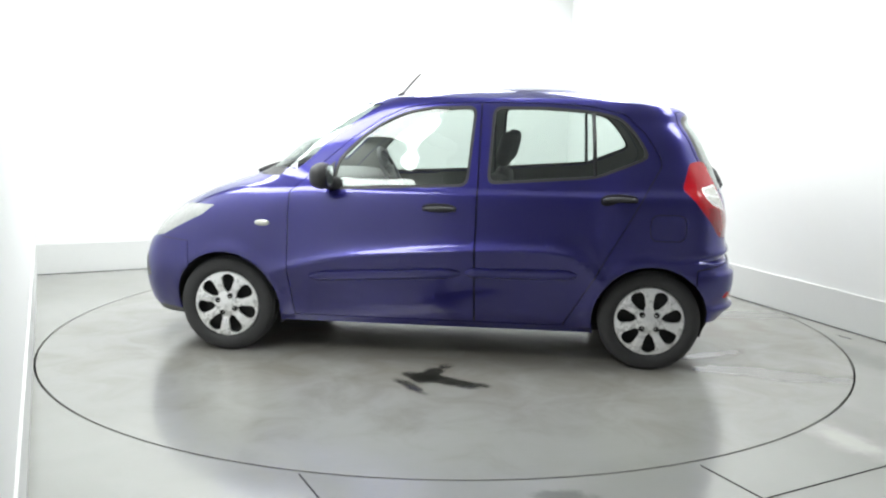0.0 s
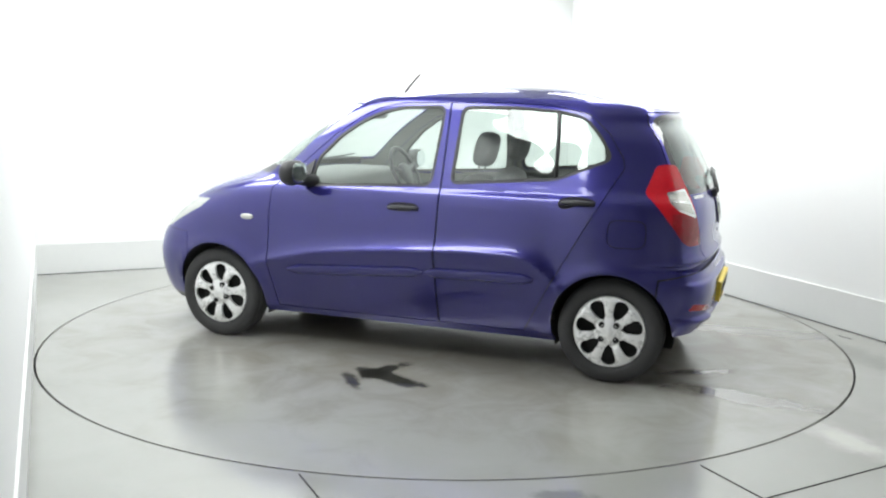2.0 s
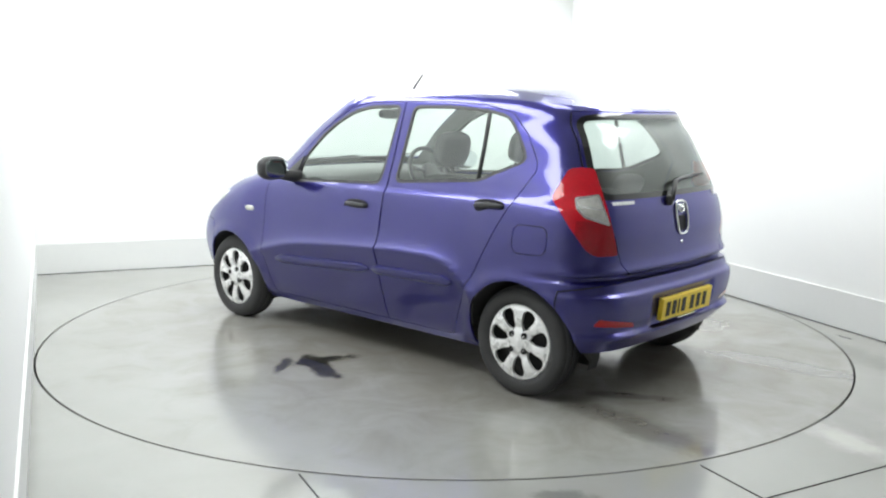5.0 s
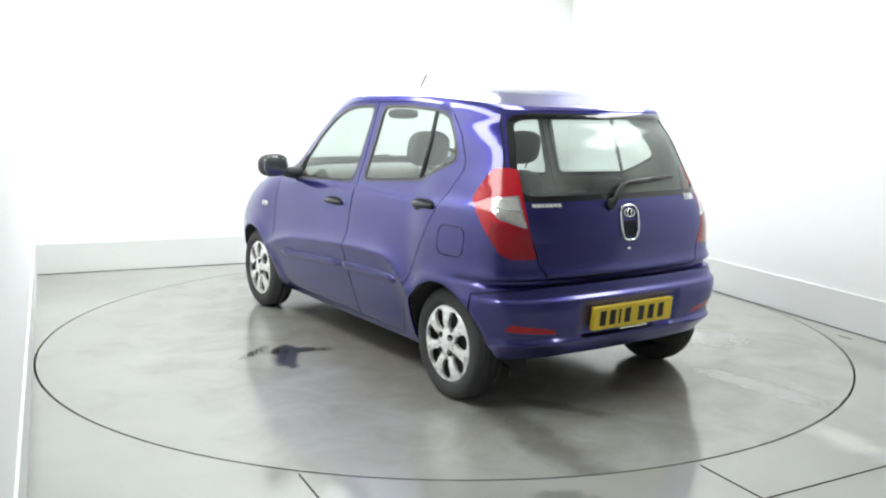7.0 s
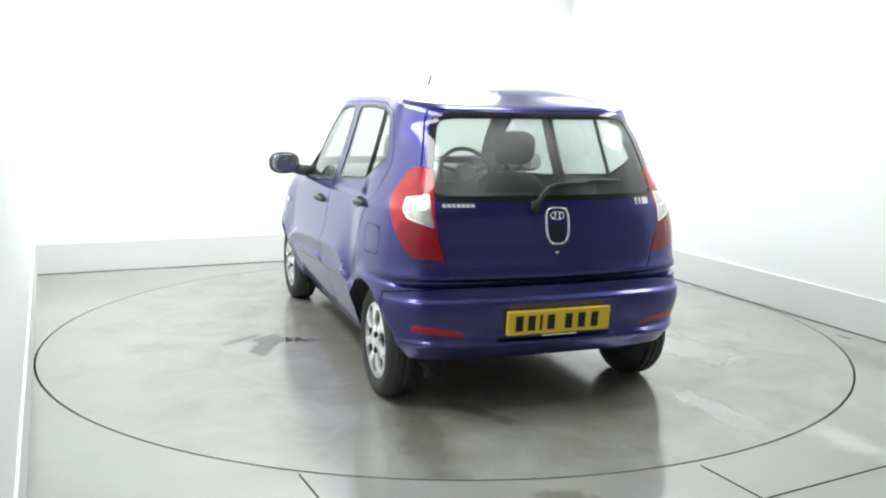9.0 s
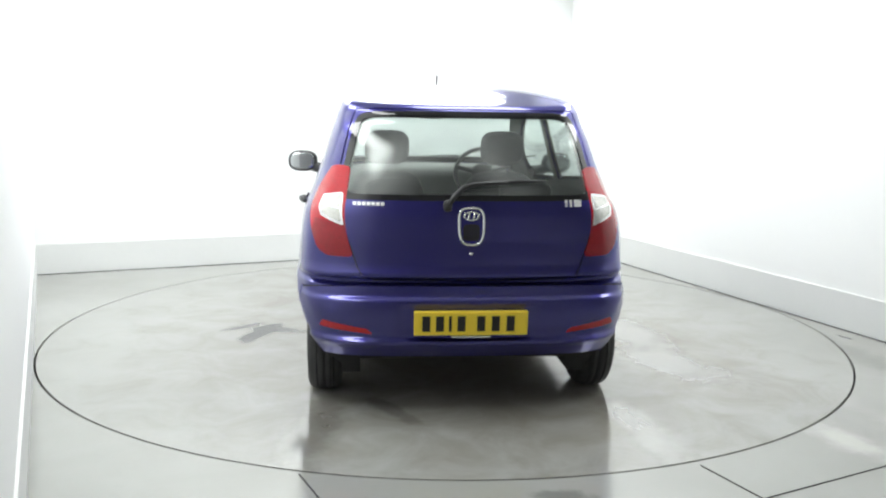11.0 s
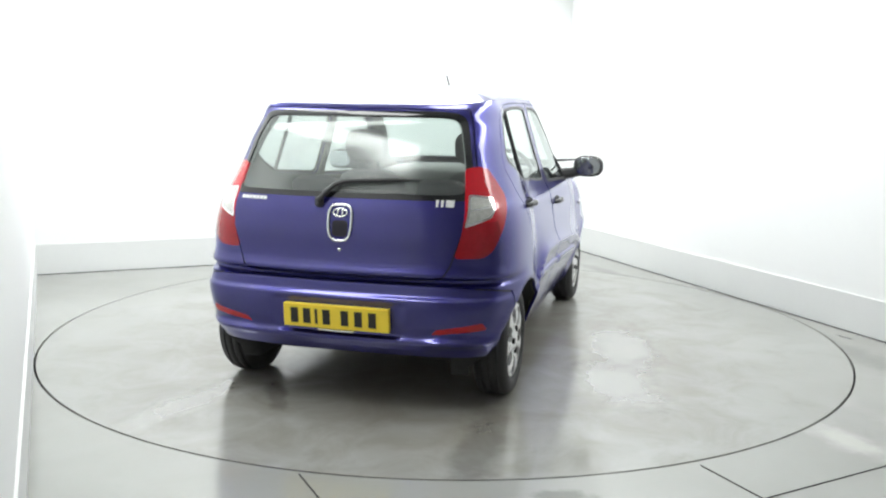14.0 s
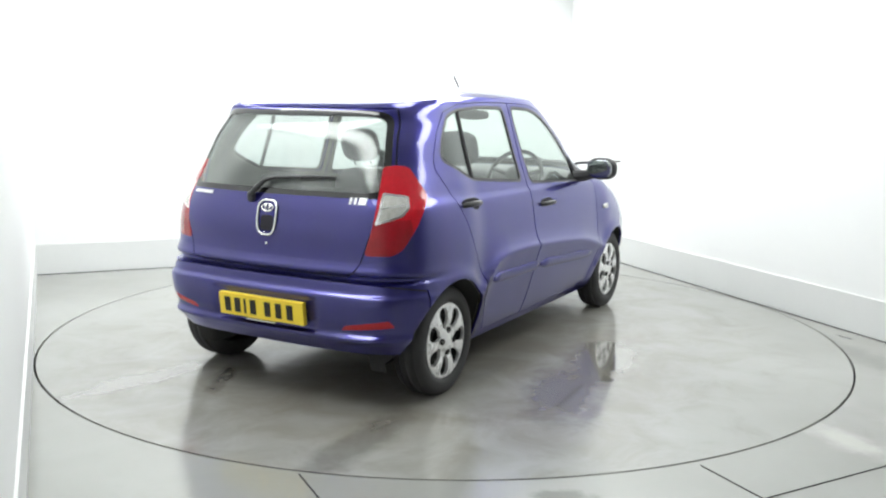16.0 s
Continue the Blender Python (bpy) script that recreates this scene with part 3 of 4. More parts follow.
def circle(cx, cz, r, n=40):
    return [(cx + r * math.cos(2 * math.pi * i / n), cz + r * math.sin(2 * math.pi * i / n)) for i in range(n)]


car = tagged(new("car"), "blue-violet metallic five-door hatchback parked on the turntable", "car")


def build_body():
    bm = body_mesh()
    lay = bm.faces.layers.int.new("region")
    REGION["body"] = 0
    # bumpers and bonnet
    imprint(bm, lay, [(-1, 0.1), (-0.20, 0.1), (-0.235, 0.568), (-1, 0.712)], SIDE, lambda c: True, None, "seam")
    imprint(bm, lay, [(-1, 0.1), (-0.207, 0.1), (-0.242, 0.562), (-1, 0.705)], SIDE, lambda c: True, None, "rear_bumper")
    imprint(bm, lay, [(2.58, 0.1), (4, 0.1), (4, 0.706), (2.60, 0.636)], SIDE, lambda c: True, None, "seam")
    imprint(bm, lay, [(2.584, 0.1), (4, 0.1), (4, 0.703), (2.604, 0.633)], SIDE, lambda c: True, None, "front_bumper")
    panel(bm, lay, [(0.66, 0.71), (0.64, 0.95), (0.60, 1.005), (-0.60, 1.005), (-0.64, 0.95), (-0.66, 0.71)], BACK, lambda c: c.x > 2.2, {0}, "bonnet")
    imprint(bm, lay, [(0.60, 1.005), (0.56, 1.05), (-0.56, 1.05), (-0.60, 1.005)], BACK, lambda c: c.x > 1.9, {0}, "cowl")
    imprint(bm, lay, [(0.60, 1.05), (0.52, 1.425), (-0.52, 1.425), (-0.60, 1.05)], BACK, lambda c: c.x > 1.45, {0}, "windscreen")
    # tailgate, rear window and lamps
    panel(bm, lay, GATE, BACK, lambda c: c.x < -0.1, {0}, "tailgate", 0.006)
    gate_id = REGION["tailgate"]
    imprint(bm, lay, eased(TAIL_GLASS, 0.05), BACK, lambda c: c.x < -0.05, {gate_id}, "rear_frit")
    imprint(bm, lay, eased(grown(TAIL_GLASS, -0.026), 0.06), BACK, lambda c: c.x < -0.05, {REGION["rear_frit"]}, "rear_window")
    for side in (1, -1):
        tag = "left" if side > 0 else "right"
        diag = ((1, side, 0), (0, 0, 1))
        lamp = eased(LAMP, 0.02)
        imprint(bm, lay, lamp, diag, lambda c, s=side: c.y * s > 0.3 and c.x < 0.1, {0, REGION["seam"], gate_id, REGION["rear_frit"], REGION["rear_window"]}, "tail_lamp_" + tag)
        imprint(bm, lay, eased(grown(LAMP_CLEAR, 0.009), 0.012), diag, lambda c, s=side: c.y * s > 0.3 and c.x < 0.1, {REGION["tail_lamp_" + tag]}, "lamp_rim_" + tag)
        imprint(bm, lay, eased(LAMP_CLEAR, 0.012), diag, lambda c, s=side: c.y * s > 0.3 and c.x < 0.1, {REGION["lamp_rim_" + tag]}, "lamp_clear_" + tag)
        imprint(bm, lay, [(0.12, 0.934), (0.31, 0.962), (0.31, 0.968), (0.12, 0.941)], diag, lambda c, s=side: c.y * s > 0.3 and c.x < 0.1, {REGION["lamp_clear_" + tag]}, "lamp_rim_" + tag)
        imprint(bm, lay, [(0.0, 0.7), (0.33, 0.7), (0.30, 0.895), (0.0, 0.885)], diag, lambda c, s=side: c.y * s > 0.3 and c.x < 0.1, {REGION["tail_lamp_" + tag]}, "lamp_low_" + tag)
        head = ((-1, side, 0), (0, 0, 1))
        imprint(bm, lay, HEADLAMP, head, lambda c, s=side: c.y * s > 0.15 and c.x > 2.0, None, "headlamp_" + tag)
        imprint(bm, lay, eased([(-1.60, 0.40), (-1.73, 0.38), (-1.75, 0.50), (-1.63, 0.53)], 0.02), head, lambda c, s=side: c.y * s > 0.15 and c.x > 2.0, {REGION["front_bumper"]}, "fog_recess_" + tag)
        imprint(bm, lay, [(2.60, 0.1), (4, 0.1), (4, 0.235), (2.60, 0.215)], SIDE, lambda c, s=side: c.y * s > 0, {REGION["front_bumper"]}, "front_lip_" + tag)
        panel(bm, lay, FRONT_DOOR, SIDE, lambda c, s=side: c.y * s > 0.3, {0}, "front_door_" + tag)
        panel(bm, lay, REAR_DOOR, SIDE, lambda c, s=side: c.y * s > 0.3, {0}, "rear_door_" + tag)
        for who, outline in (("front", FRONT_GLASS), ("rear", REAR_GLASS)):
            door = {REGION["%s_door_%s" % (who, tag)], REGION["seam"], 0}
            imprint(bm, lay, eased(grown(outline, 0.016), 0.05), SIDE, lambda c, s=side: c.y * s > 0.3, door, "%s_window_seal_%s" % (who, tag))
            imprint(bm, lay, eased(outline, 0.04), SIDE, lambda c, s=side: c.y * s > 0.3, {REGION["%s_window_seal_%s" % (who, tag)]}, "%s_window_%s" % (who, tag))
        for wx in (0.0, WHEELBASE):
            f = imprint(bm, lay, circle(wx, WHEEL_Z, ARCH_R), SIDE, lambda c, s=side: c.y * s > 0.3, None, "arch")
            bmesh.ops.delete(bm, geom=f, context="FACES")
        # dark rear cut-off of the sill
        imprint(bm, lay, [(0.25, 0.1), (2.1, 0.1), (2.1, 0.222), (0.25, 0.222)], SIDE, lambda c, s=side: c.y * s > 0.3, {0}, "sill_" + tag)
    panel(bm, lay, eased([(0.02, 0.722), (0.02, 0.856), (-0.165, 0.856), (-0.165, 0.722)], 0.045), SIDE, lambda c: c.y > 0.3, {0}, "fuel_flap", 0.004)
    for side in (1, -1):
        imprint(bm, lay, eased([(side * 0.690, 0.408), (side * 0.675, 0.442), (side * 0.47, 0.406), (side * 0.445, 0.380)], 0.01), BACK, lambda c: c.x < 0, {REGION["rear_bumper"]}, "rear_reflector_" + ("left" if side > 0 else "right"))
    f = imprint(bm, lay, [(-1, 0.1), (-0.15, 0.1), (-0.15, 0.262), (-1, 0.272)], SIDE, lambda c: True, None, "arch")
    bmesh.ops.delete(bm, geom=f, context="FACES")
    names = {v: k for k, v in REGION.items()}
    bm.normal_update()
    return bm, lay, names


def pick(bm, lay, wanted):
    """A new bmesh with only the faces of the wanted regions."""
    out = bmesh.new()
    made = {}
    for f in bm.faces:
        if f[lay] in wanted:
            vs = []
            for v in f.verts:
                if v not in made:
                    made[v] = out.verts.new(v.co)
                vs.append(made[v])
            try:
                out.faces.new(vs)
            except ValueError:
                pass
    out.normal_update()
    return out


def thicken(bm, depth):
    """Gives an open panel an inner edge of that depth."""
    edges = [e for e in bm.edges if len(e.link_faces) == 1]
    shift = {v: v.co - v.normal * depth for e in edges for v in e.verts}
    made = bmesh.ops.extrude_edge_only(bm, edges=edges)
    old = {}
    for e in edges:
        for v in e.verts:
            old[tuple(round(c, 5) for c in v.co)] = shift[v]
    for g in made["geom"]:
        if isinstance(g, bmesh.types.BMVert):
            key = tuple(round(c, 5) for c in g.co)
            if key in old:
                g.co = old[key]
    bmesh.ops.recalc_face_normals(bm, faces=bm.faces[:])


skin, LAY, NAMES = build_body()
PANEL = {"body": ("body_shell", PAINT, "blue-violet metallic painted body shell"), "rear_bumper": ("rear_bumper", PAINT, ""), "front_bumper": ("front_bumper", PAINT, ""),
         "bonnet": ("bonnet", PAINT, ""), "cowl": ("cowl", BLACK, "black plastic cowl below the windscreen"), "windscreen": ("windscreen", GLASS_SIDE, "clear windscreen glass"), "tailgate": ("tailgate", PAINT, ""),
         "rear_frit": ("rear_window_border", FRIT, "black border of the rear window"), "rear_window": ("rear_window", GLASS_REAR, "tinted rear window glass"),
         "fuel_flap": ("fuel_flap", PAINT, ""), "seam": ("panel_gap", SEAM, "dark gaps between the body panels")}
for rid, who in NAMES.items():
    if who == "arch":
        continue
    base = who.rsplit("_", 1)[0] if who.endswith(("_left", "_right")) else who
    if base in PANEL:
        name_, mat_, lab_ = PANEL[base]
    else:
        name_, mat_, lab_ = {"tail_lamp": ("tail_lamp", RED_LENS, "glossy red tail lamp lens"), "lamp_rim": ("lamp_bezel", CHROME, "bright rim of the clear lamp"), "lamp_clear": ("reversing_lamp", CLEAR_LENS, "clear reversing and indicator lens"),
                             "lamp_low": ("lower_tail_lamp", DARK_RED_LENS, "dark red lower lamp lens"), "headlamp": ("headlamp", HEAD_LENS, "clear headlamp lens"), "front_door": ("front_door", PAINT, ""), "rear_door": ("rear_door", PAINT, ""),
                             "front_window_seal": ("window_seal", BLACK, "black rubber window seal"), "rear_window_seal": ("window_seal", BLACK, "black rubber window seal"),
                             "front_window": ("side_window", GLASS_SIDE, "clear side window glass"), "rear_window": ("side_window", GLASS_SIDE, "clear side window glass"), "sill": ("sill", PAINT, ""), "fog_recess": ("fog_lamp_recess", BLACK, "black fog lamp recess"), "front_lip": ("bumper_lip", BLACK, "black plastic bumper lip"), "rear_reflector": ("rear_reflector", RED_LENS, "thin red bumper reflector")}[base]
    if who in ("rear_window_left", "rear_window_right"):
        name_, mat_, lab_ = "side_window", GLASS_SIDE, "clear side window glass"
    piece = pick(skin, LAY, {rid})
    if not piece.faces:
        piece.free()
        continue
    is_glass = mat_ in (GLASS_SIDE, GLASS_REAR)
    if is_glass:
        for v in piece.verts:
            v.co -= v.normal * 0.004
    elif who == "seam":
        for v in piece.verts:
            v.co -= v.normal * 0.007
    else:
        thicken(piece, 0.012)
    ob = part(name_, piece, mat_, car, lab_)
    if is_glass:
        ob.visible_shadow = False

# cabin lining: the opaque skin again, a little further in
opaque = {r for r, w in NAMES.items() if w.startswith(("body", "tailgate", "front_door", "rear_door", "rear_frit"))}
lining = pick(skin, LAY, opaque)
for v in lining.verts:
    v.co -= v.normal * 0.022
bmesh.ops.delete(lining, geom=[f for f in lining.faces if f.calc_center_median().x > 2.2 or f.calc_center_median().z < 0.3], context="FACES")
roof_in = [f for f in lining.faces if f.calc_center_median().z > 1.40]
head = bmesh.new()
seen = {}
for f in roof_in:
    for v in f.verts:
        if v not in seen:
            seen[v] = head.verts.new(v.co)
    head.faces.new([seen[v] for v in f.verts])
part("headlining", head, LINING, car, "pale grey headlining")
bmesh.ops.delete(lining, geom=roof_in, context="FACES")
part("cabin_lining", lining, TRIM_GREY, car, "dark grey plastic cabin lining")
skin.free()

# underbody and wheel housings
bm = bmesh.new()
box(bm, -0.22, 2.70, -0.52, 0.52, 0.19, 0.34, 0.03)
box(bm, -0.40, -0.15, -0.48, 0.48, 0.285, 0.34, 0.01)
box(bm, 0.34, 2.04, -0.66, 0.66, 0.19, 0.30, 0.02)
part("underbody", bm, UNDER, car, "black underbody floor")
for wx in (0.0, WHEELBASE):
    for s in (1, -1):
        bm = bmesh.new()
        rim = []
        for i in range(25):
            a = math.pi * (-0.12 + 1.24 * i / 24)
            r = ARCH_R + 0.006
            x, z = wx + r * math.cos(a), WHEEL_Z + r * math.sin(a)
            y = max(flank(x, max(z, 0.19)), 0.6) - 0.012
            rim.append((bm.verts.new((x, s * y, z)), bm.verts.new((x, s * 0.5, z))))
        for a, b in zip(rim, rim[1:]):
            bm.faces.new((a[0], b[0], b[1], a[1]))
        bm.faces.new([v[1] for v in rim])
        part("wheel_housing", bm, UNDER, car, "black wheel housing")


# ------------------------------------------------------------ wheels
def build_wheel():
    hub = new("wheel")
    bm = bmesh.new()
    R, W = WHEEL_R, 0.165
    prof = [(0.186, -W / 2 + 0.03), (0.19, -W / 2 + 0.012), (0.215, -W / 2), (0.245, -W / 2 + 0.002), (0.262, -W / 2 + 0.012), (0.272, -W / 2 + 0.028), (R, -W / 2 + 0.045)]
    for d in (-0.034, -0.026, -0.003, 0.005, 0.026, 0.034):
        near = d in (-0.034, -0.003, 0.034)
        prof += [(R, d - 0.004), (R - 0.006, d - 0.003), (R - 0.006, d + 0.003), (R, d + 0.004)] if near else []
    prof += [(R, W / 2 - 0.045), (0.272, W / 2 - 0.028), (0.262, W / 2 - 0.012), (0.245, W / 2 - 0.002), (0.215, W / 2), (0.19, W / 2 - 0.012), (0.186, W / 2 - 0.03)]
    spin(bm, prof, 64)
    part("tyre", bm, RUBBER, hub, "black rubber tyre")
    # steel rim behind the hubcap
    bm = bmesh.new()
    spin(bm, [(0.187, W / 2 - 0.03), (0.18, 0.02), (0.15, 0.005), (0.0001, 0.01)], 48)
    part("rim", bm, UNDER, hub, "dark steel rim behind the hubcap")
    # hubcap: seven broad spokes with rounded windows between them
    bm = bmesh.new()
    y0 = W / 2 - 0.012
    radii = [0.012, 0.045, 0.064, 0.072, 0.080, 0.088, 0.100, 0.115, 0.130, 0.145, 0.157, 0.166, 0.171, 0.1755, 0.184, 0.192]

    def dome(r):
        return y0 + 0.014 * (1 - (r / 0.192) ** 2) - (0.010 if r > 0.188 else 0.0) - 0.010 * math.exp(-((r - 0.075) / 0.02) ** 2)

    def half_open(r):
        if r < 0.071 or r > 0.174:
            return 0.0
        s = (r - 0.070) / 0.105
        return (0.015 + 0.034 * s) * (1 - s ** 7) ** 0.5 * min(1.0, s / 0.15) ** 0.5 / r
    spokes, sub = 7, 6
    step = 2 * math.pi / spokes
    rings = {}
    for i, r in enumerate(radii):
        for k in range(spokes):
            mid = k * step + 0.2
            h = half_open(r)
            hh = h if h > 0 else step * 0.04
            for j in range(-4, 5):
                rings[(i, k, "o", j)] = bm.verts.new((r * math.cos(mid + hh * j / 4), dome(r) - (0.0), r * math.sin(mid + hh * j / 4)))
            for j in range(1, sub):
                a = mid + hh + (step - 2 * hh) * j / sub
                lift = 0.004 * math.sin(math.pi * j / sub)
                rings[(i, k, "s", j)] = bm.verts.new((r * math.cos(a), dome(r) + lift * (1 if 0.08 < r < 0.17 else 0), r * math.sin(a)))

    def row(i, k):
        nxt = (k + 1) % spokes
        return [rings[(i, k, "o", j)] for j in range(-4, 5)], [rings[(i, k, "o", 4)]] + [rings[(i, k, "s", j)] for j in range(1, sub)] + [rings[(i, nxt, "o", -4)]]
    for i in range(len(radii) - 1):
        for k in range(spokes):
            a_o, a_s = row(i, k)
            b_o, b_s = row(i + 1, k)
            for a, b in zip(range(sub), range(1, sub + 1)):
                bm.faces.new((a_s[a], a_s[b], b_s[b], b_s[a]))
            if half_open(radii[i]) > 0 and half_open(radii[i + 1]) > 0 or (half_open(radii[i]) > 0) != (half_open(radii[i + 1]) > 0):
                continue
            for j in range(8):
                bm.faces.new((a_o[j], a_o[j + 1], b_o[j + 1], b_o[j]))
    edges = [e for e in bm.edges if len(e.link_faces) == 1]
    made = bmesh.ops.extrude_edge_only(bm, edges=edges)
    for g in made["geom"]:
        if isinstance(g, bmesh.types.BMVert):
            g.co.y -= 0.016
    bmesh.ops.recalc_face_normals(bm, faces=bm.faces[:])
    cap = part("hubcap", bm, SILVER, hub, "silver seven-spoke plastic hubcap")
    bm = bmesh.new()
    spin(bm, [(0.0001, y0 + 0.015), (0.020, y0 + 0.0145), (0.026, y0 + 0.011), (0.027, y0 + 0.002)], 24)
    part("centre_cap", bm, SILVER, cap)
    for k in range(4):
        a = math.pi / 4 + k * math.pi / 2
        bm = bmesh.new()
        spin(bm, [(0.0001, 0.008), (0.008, 0.008), (0.009, 0.013), (0.0155, 0.013), (0.0155, -0.006)], 12)
        bmesh.ops.translate(bm, verts=bm.verts[:], vec=(0.054 * math.cos(a), y0 + 0.002, 0.054 * math.sin(a)))
        part("wheel_nut", bm, UNDER, cap)
    return hub


first = build_wheel()
first.parent = car
TRACK = 0.672
first.matrix_basis = pose(0, TRACK, WHEEL_Z)
copy_thing(first, pose(WHEELBASE, TRACK, WHEEL_Z, 0, 20, 0))
copy_thing(first, pose(0, -TRACK, WHEEL_Z, 0, 40, 180))
copy_thing(first, pose(WHEELBASE, -TRACK, WHEEL_Z, 0, 75, 180))


# ------------------------------------------------------------ trim of the flanks
def strip(x0, x1, z_of, height, proud, n=40):
    """A raised strip that follows the flank."""
    bm = bmesh.new()
    prof = [(-0.5, -0.002), (-0.42, 0.7), (-0.25, 1.0), (0.25, 1.0), (0.42, 0.7), (0.5, -0.002)]
    rows = []
    for i in range(n + 1):
        x = x0 + (x1 - x0) * i / n
        taper = min(1.0, 0.35 + 8 * min(i, n - i) / n)
        rows.append([bm.verts.new((x, flank(x, z_of(x) + h * height * taper) + o * proud * taper, z_of(x) + h * height * taper)) for h, o in prof])
    for a, b in zip(rows, rows[1:]):
        for k in range(len(prof) - 1):
            bm.faces.new((a[k], a[k + 1], b[k + 1], b[k]))
    bm.faces.new(rows[0])
    bm.faces.new(rows[-1][::-1])
    bmesh.ops.recalc_face_normals(bm, faces=bm.faces[:])
    return bm


def sided(bm, s):
    if s < 0:
        bmesh.ops.scale(bm, vec=(1, -1, 1), verts=bm.verts[:])
        bmesh.ops.reverse_faces(bm, faces=bm.faces[:])
    return bm


for s in (1, -1):
    for x0, x1 in ((1.03, 1.88), (0.40, 1.005)):
        part("side_moulding", sided(strip(x0, x1, lambda x: 0.462 + 0.05 * (1.88 - x) / 0.9 if x > 1 else 0.512 + 0.015 * (1 - x), 0.058, 0.016), s), PAINT, car)
    for hx, hz in ((1.155, 0.850), (0.187, 0.926)):
        handle = new("door_handle")
        handle.parent = car
        bm = bmesh.new()
        y = flank(hx, hz)
        rounded(bm, (hx, y - 0.004, hz), (0.20, 0.012, 0.075), 2.6)
        part("recess", sided(bm, s), SEAM, handle, "dark handle recess")
        bm = bmesh.new()
        pts = [(hx - 0.088, y, hz + 0.004), (hx - 0.07, y + 0.016, hz + 0.008), (hx, y + 0.026, hz + 0.011), (hx + 0.06, y + 0.02, hz + 0.009), (hx + 0.085, y + 0.004, hz + 0.004)]
        tube(bm, pts, [0.010, 0.013, 0.015, 0.013, 0.009], 10)
        part("grip", sided(bm, s), BLACK, handle, "black plastic door grip")
    # bar between the rear door glass and the quarter light
    bm = bmesh.new()
    tube(bm, [(0.318, flank(0.318, 1.05) - 0.004, 1.05), (0.325, flank(0.325, 1.22) - 0.004, 1.22), (0.335, flank(0.335, 1.385) - 0.004, 1.385)], 0.011, 8)
    part("window_bar", sided(bm, s), BLACK, car, "black bar of the rear quarter light")
    # side repeater
    bm = bmesh.new()
    rounded(bm, (2.149, flank(2.149, 0.755) + 0.002, 0.755), (0.085, 0.02, 0.034), 2.6)
    part("side_repeater", sided(bm, s), CLEAR_LENS, car, "small clear side indicator")
    # door mirror
    mirror = new("door_mirror")
    mirror.parent = car
    bm = bmesh.new()
    rounded(bm, (1.785, 0.882, 1.032), (0.11, 0.205, 0.148), 2.6)
    for v in bm.verts:
        k = (v.co.x - 1.735) / 0.13
        v.co.y = 0.885 + (v.co.y - 0.885) * (1 - 0.25 * max(0, k) ** 2)
        v.co.z = 1.035 + (v.co.z - 1.035) * (1 - 0.35 * max(0, k) ** 2)
    part("housing", sided(bm, s), BLACK, mirror, "black plastic mirror housing")
    bm = bmesh.new()
    rounded(bm, (1.733, 0.884, 1.033), (0.006, 0.160, 0.112), 2.8)
    part("mirror_glass", sided(bm, s), MIRROR, mirror, "mirror glass")
    bm = bmesh.new()
    tube(bm, [(1.74, 0.70, 0.975), (1.77, 0.775, 0.985), (1.79, 0.83, 1.0)], [0.040, 0.036, 0.034], 10)
    part("arm", sided(bm, s), BLACK, mirror)
    bm = bmesh.new()
    tri = [(1.765, 0.965), (1.90, 0.985), (1.76, 1.10)]
    front = [bm.verts.new((x, flank(x, z) + 0.006, z)) for x, z in tri]
    back = [bm.verts.new((x, flank(x, z) - 0.01, z)) for x, z in tri]
    bm.faces.new(front)
    bm.faces.new(back[::-1])
    for i in range(3):
        bm.faces.new((front[i], back[i], back[(i + 1) % 3], front[(i + 1) % 3]))
    bmesh.ops.recalc_face_normals(bm, faces=bm.faces[:])
    part("sail_panel", sided(bm, s), BLACK, mirror, "black triangle panel", smooth=False)


# ------------------------------------------------------------ the tail
def tail_patch(outline, proud, depth=0.01):
    """A flat-edged piece that follows the tail's surface; outline in y, z."""
    bm = bmesh.new()
    a = [bm.verts.new((tail(y, z) - proud, y, z)) for y, z in outline]
    b = [bm.verts.new((tail(y, z) + depth, y, z)) for y, z in outline]
    bm.faces.new(a)
    bm.faces.new(b[::-1])
    for i in range(len(a)):
        j = (i + 1) % len(a)
        bm.faces.new((a[i], b[i], b[j], a[j]))
    bmesh.ops.recalc_face_normals(bm, faces=bm.faces[:])
    bmesh.ops.triangulate(bm, faces=[f for f in bm.faces if len(f.verts) > 4])
    return bm


# number plate with bars for its characters
plate = new("number_plate")
plate.parent = car
PX, PZ = -0.503, 0.438
bm = bmesh.new()
tilt_p = Matrix.Translation((PX, 0, PZ)) @ Matrix.Rotation(radians(-6), 4, "Y")
box(bm, -0.006, 0.02, -0.26, 0.26, -0.0555, 0.0555, 0.003, tilt_p)
part("plate", bm, YELLOW, plate, "yellow plastic plate", smooth=False)
for y in (0.205, 0.143, 0.096, 0.045, -0.045, -0.112, -0.180):
    bm = bmesh.new()
    w = 0.006 if y == 0.096 else 0.018
    box(bm, -0.0085, -0.0055, -y * -1 - w, y + w, -0.036, 0.036, 0, tilt_p)
    part("character_bar", bm, INK, plate, smooth=False)
bm = bmesh.new()
box(bm, -0.012, 0.015, -0.09, 0.09, -0.066, -0.058, 0.002, tilt_p)
part("plate_lip", bm, CHROME, plate, smooth=False)
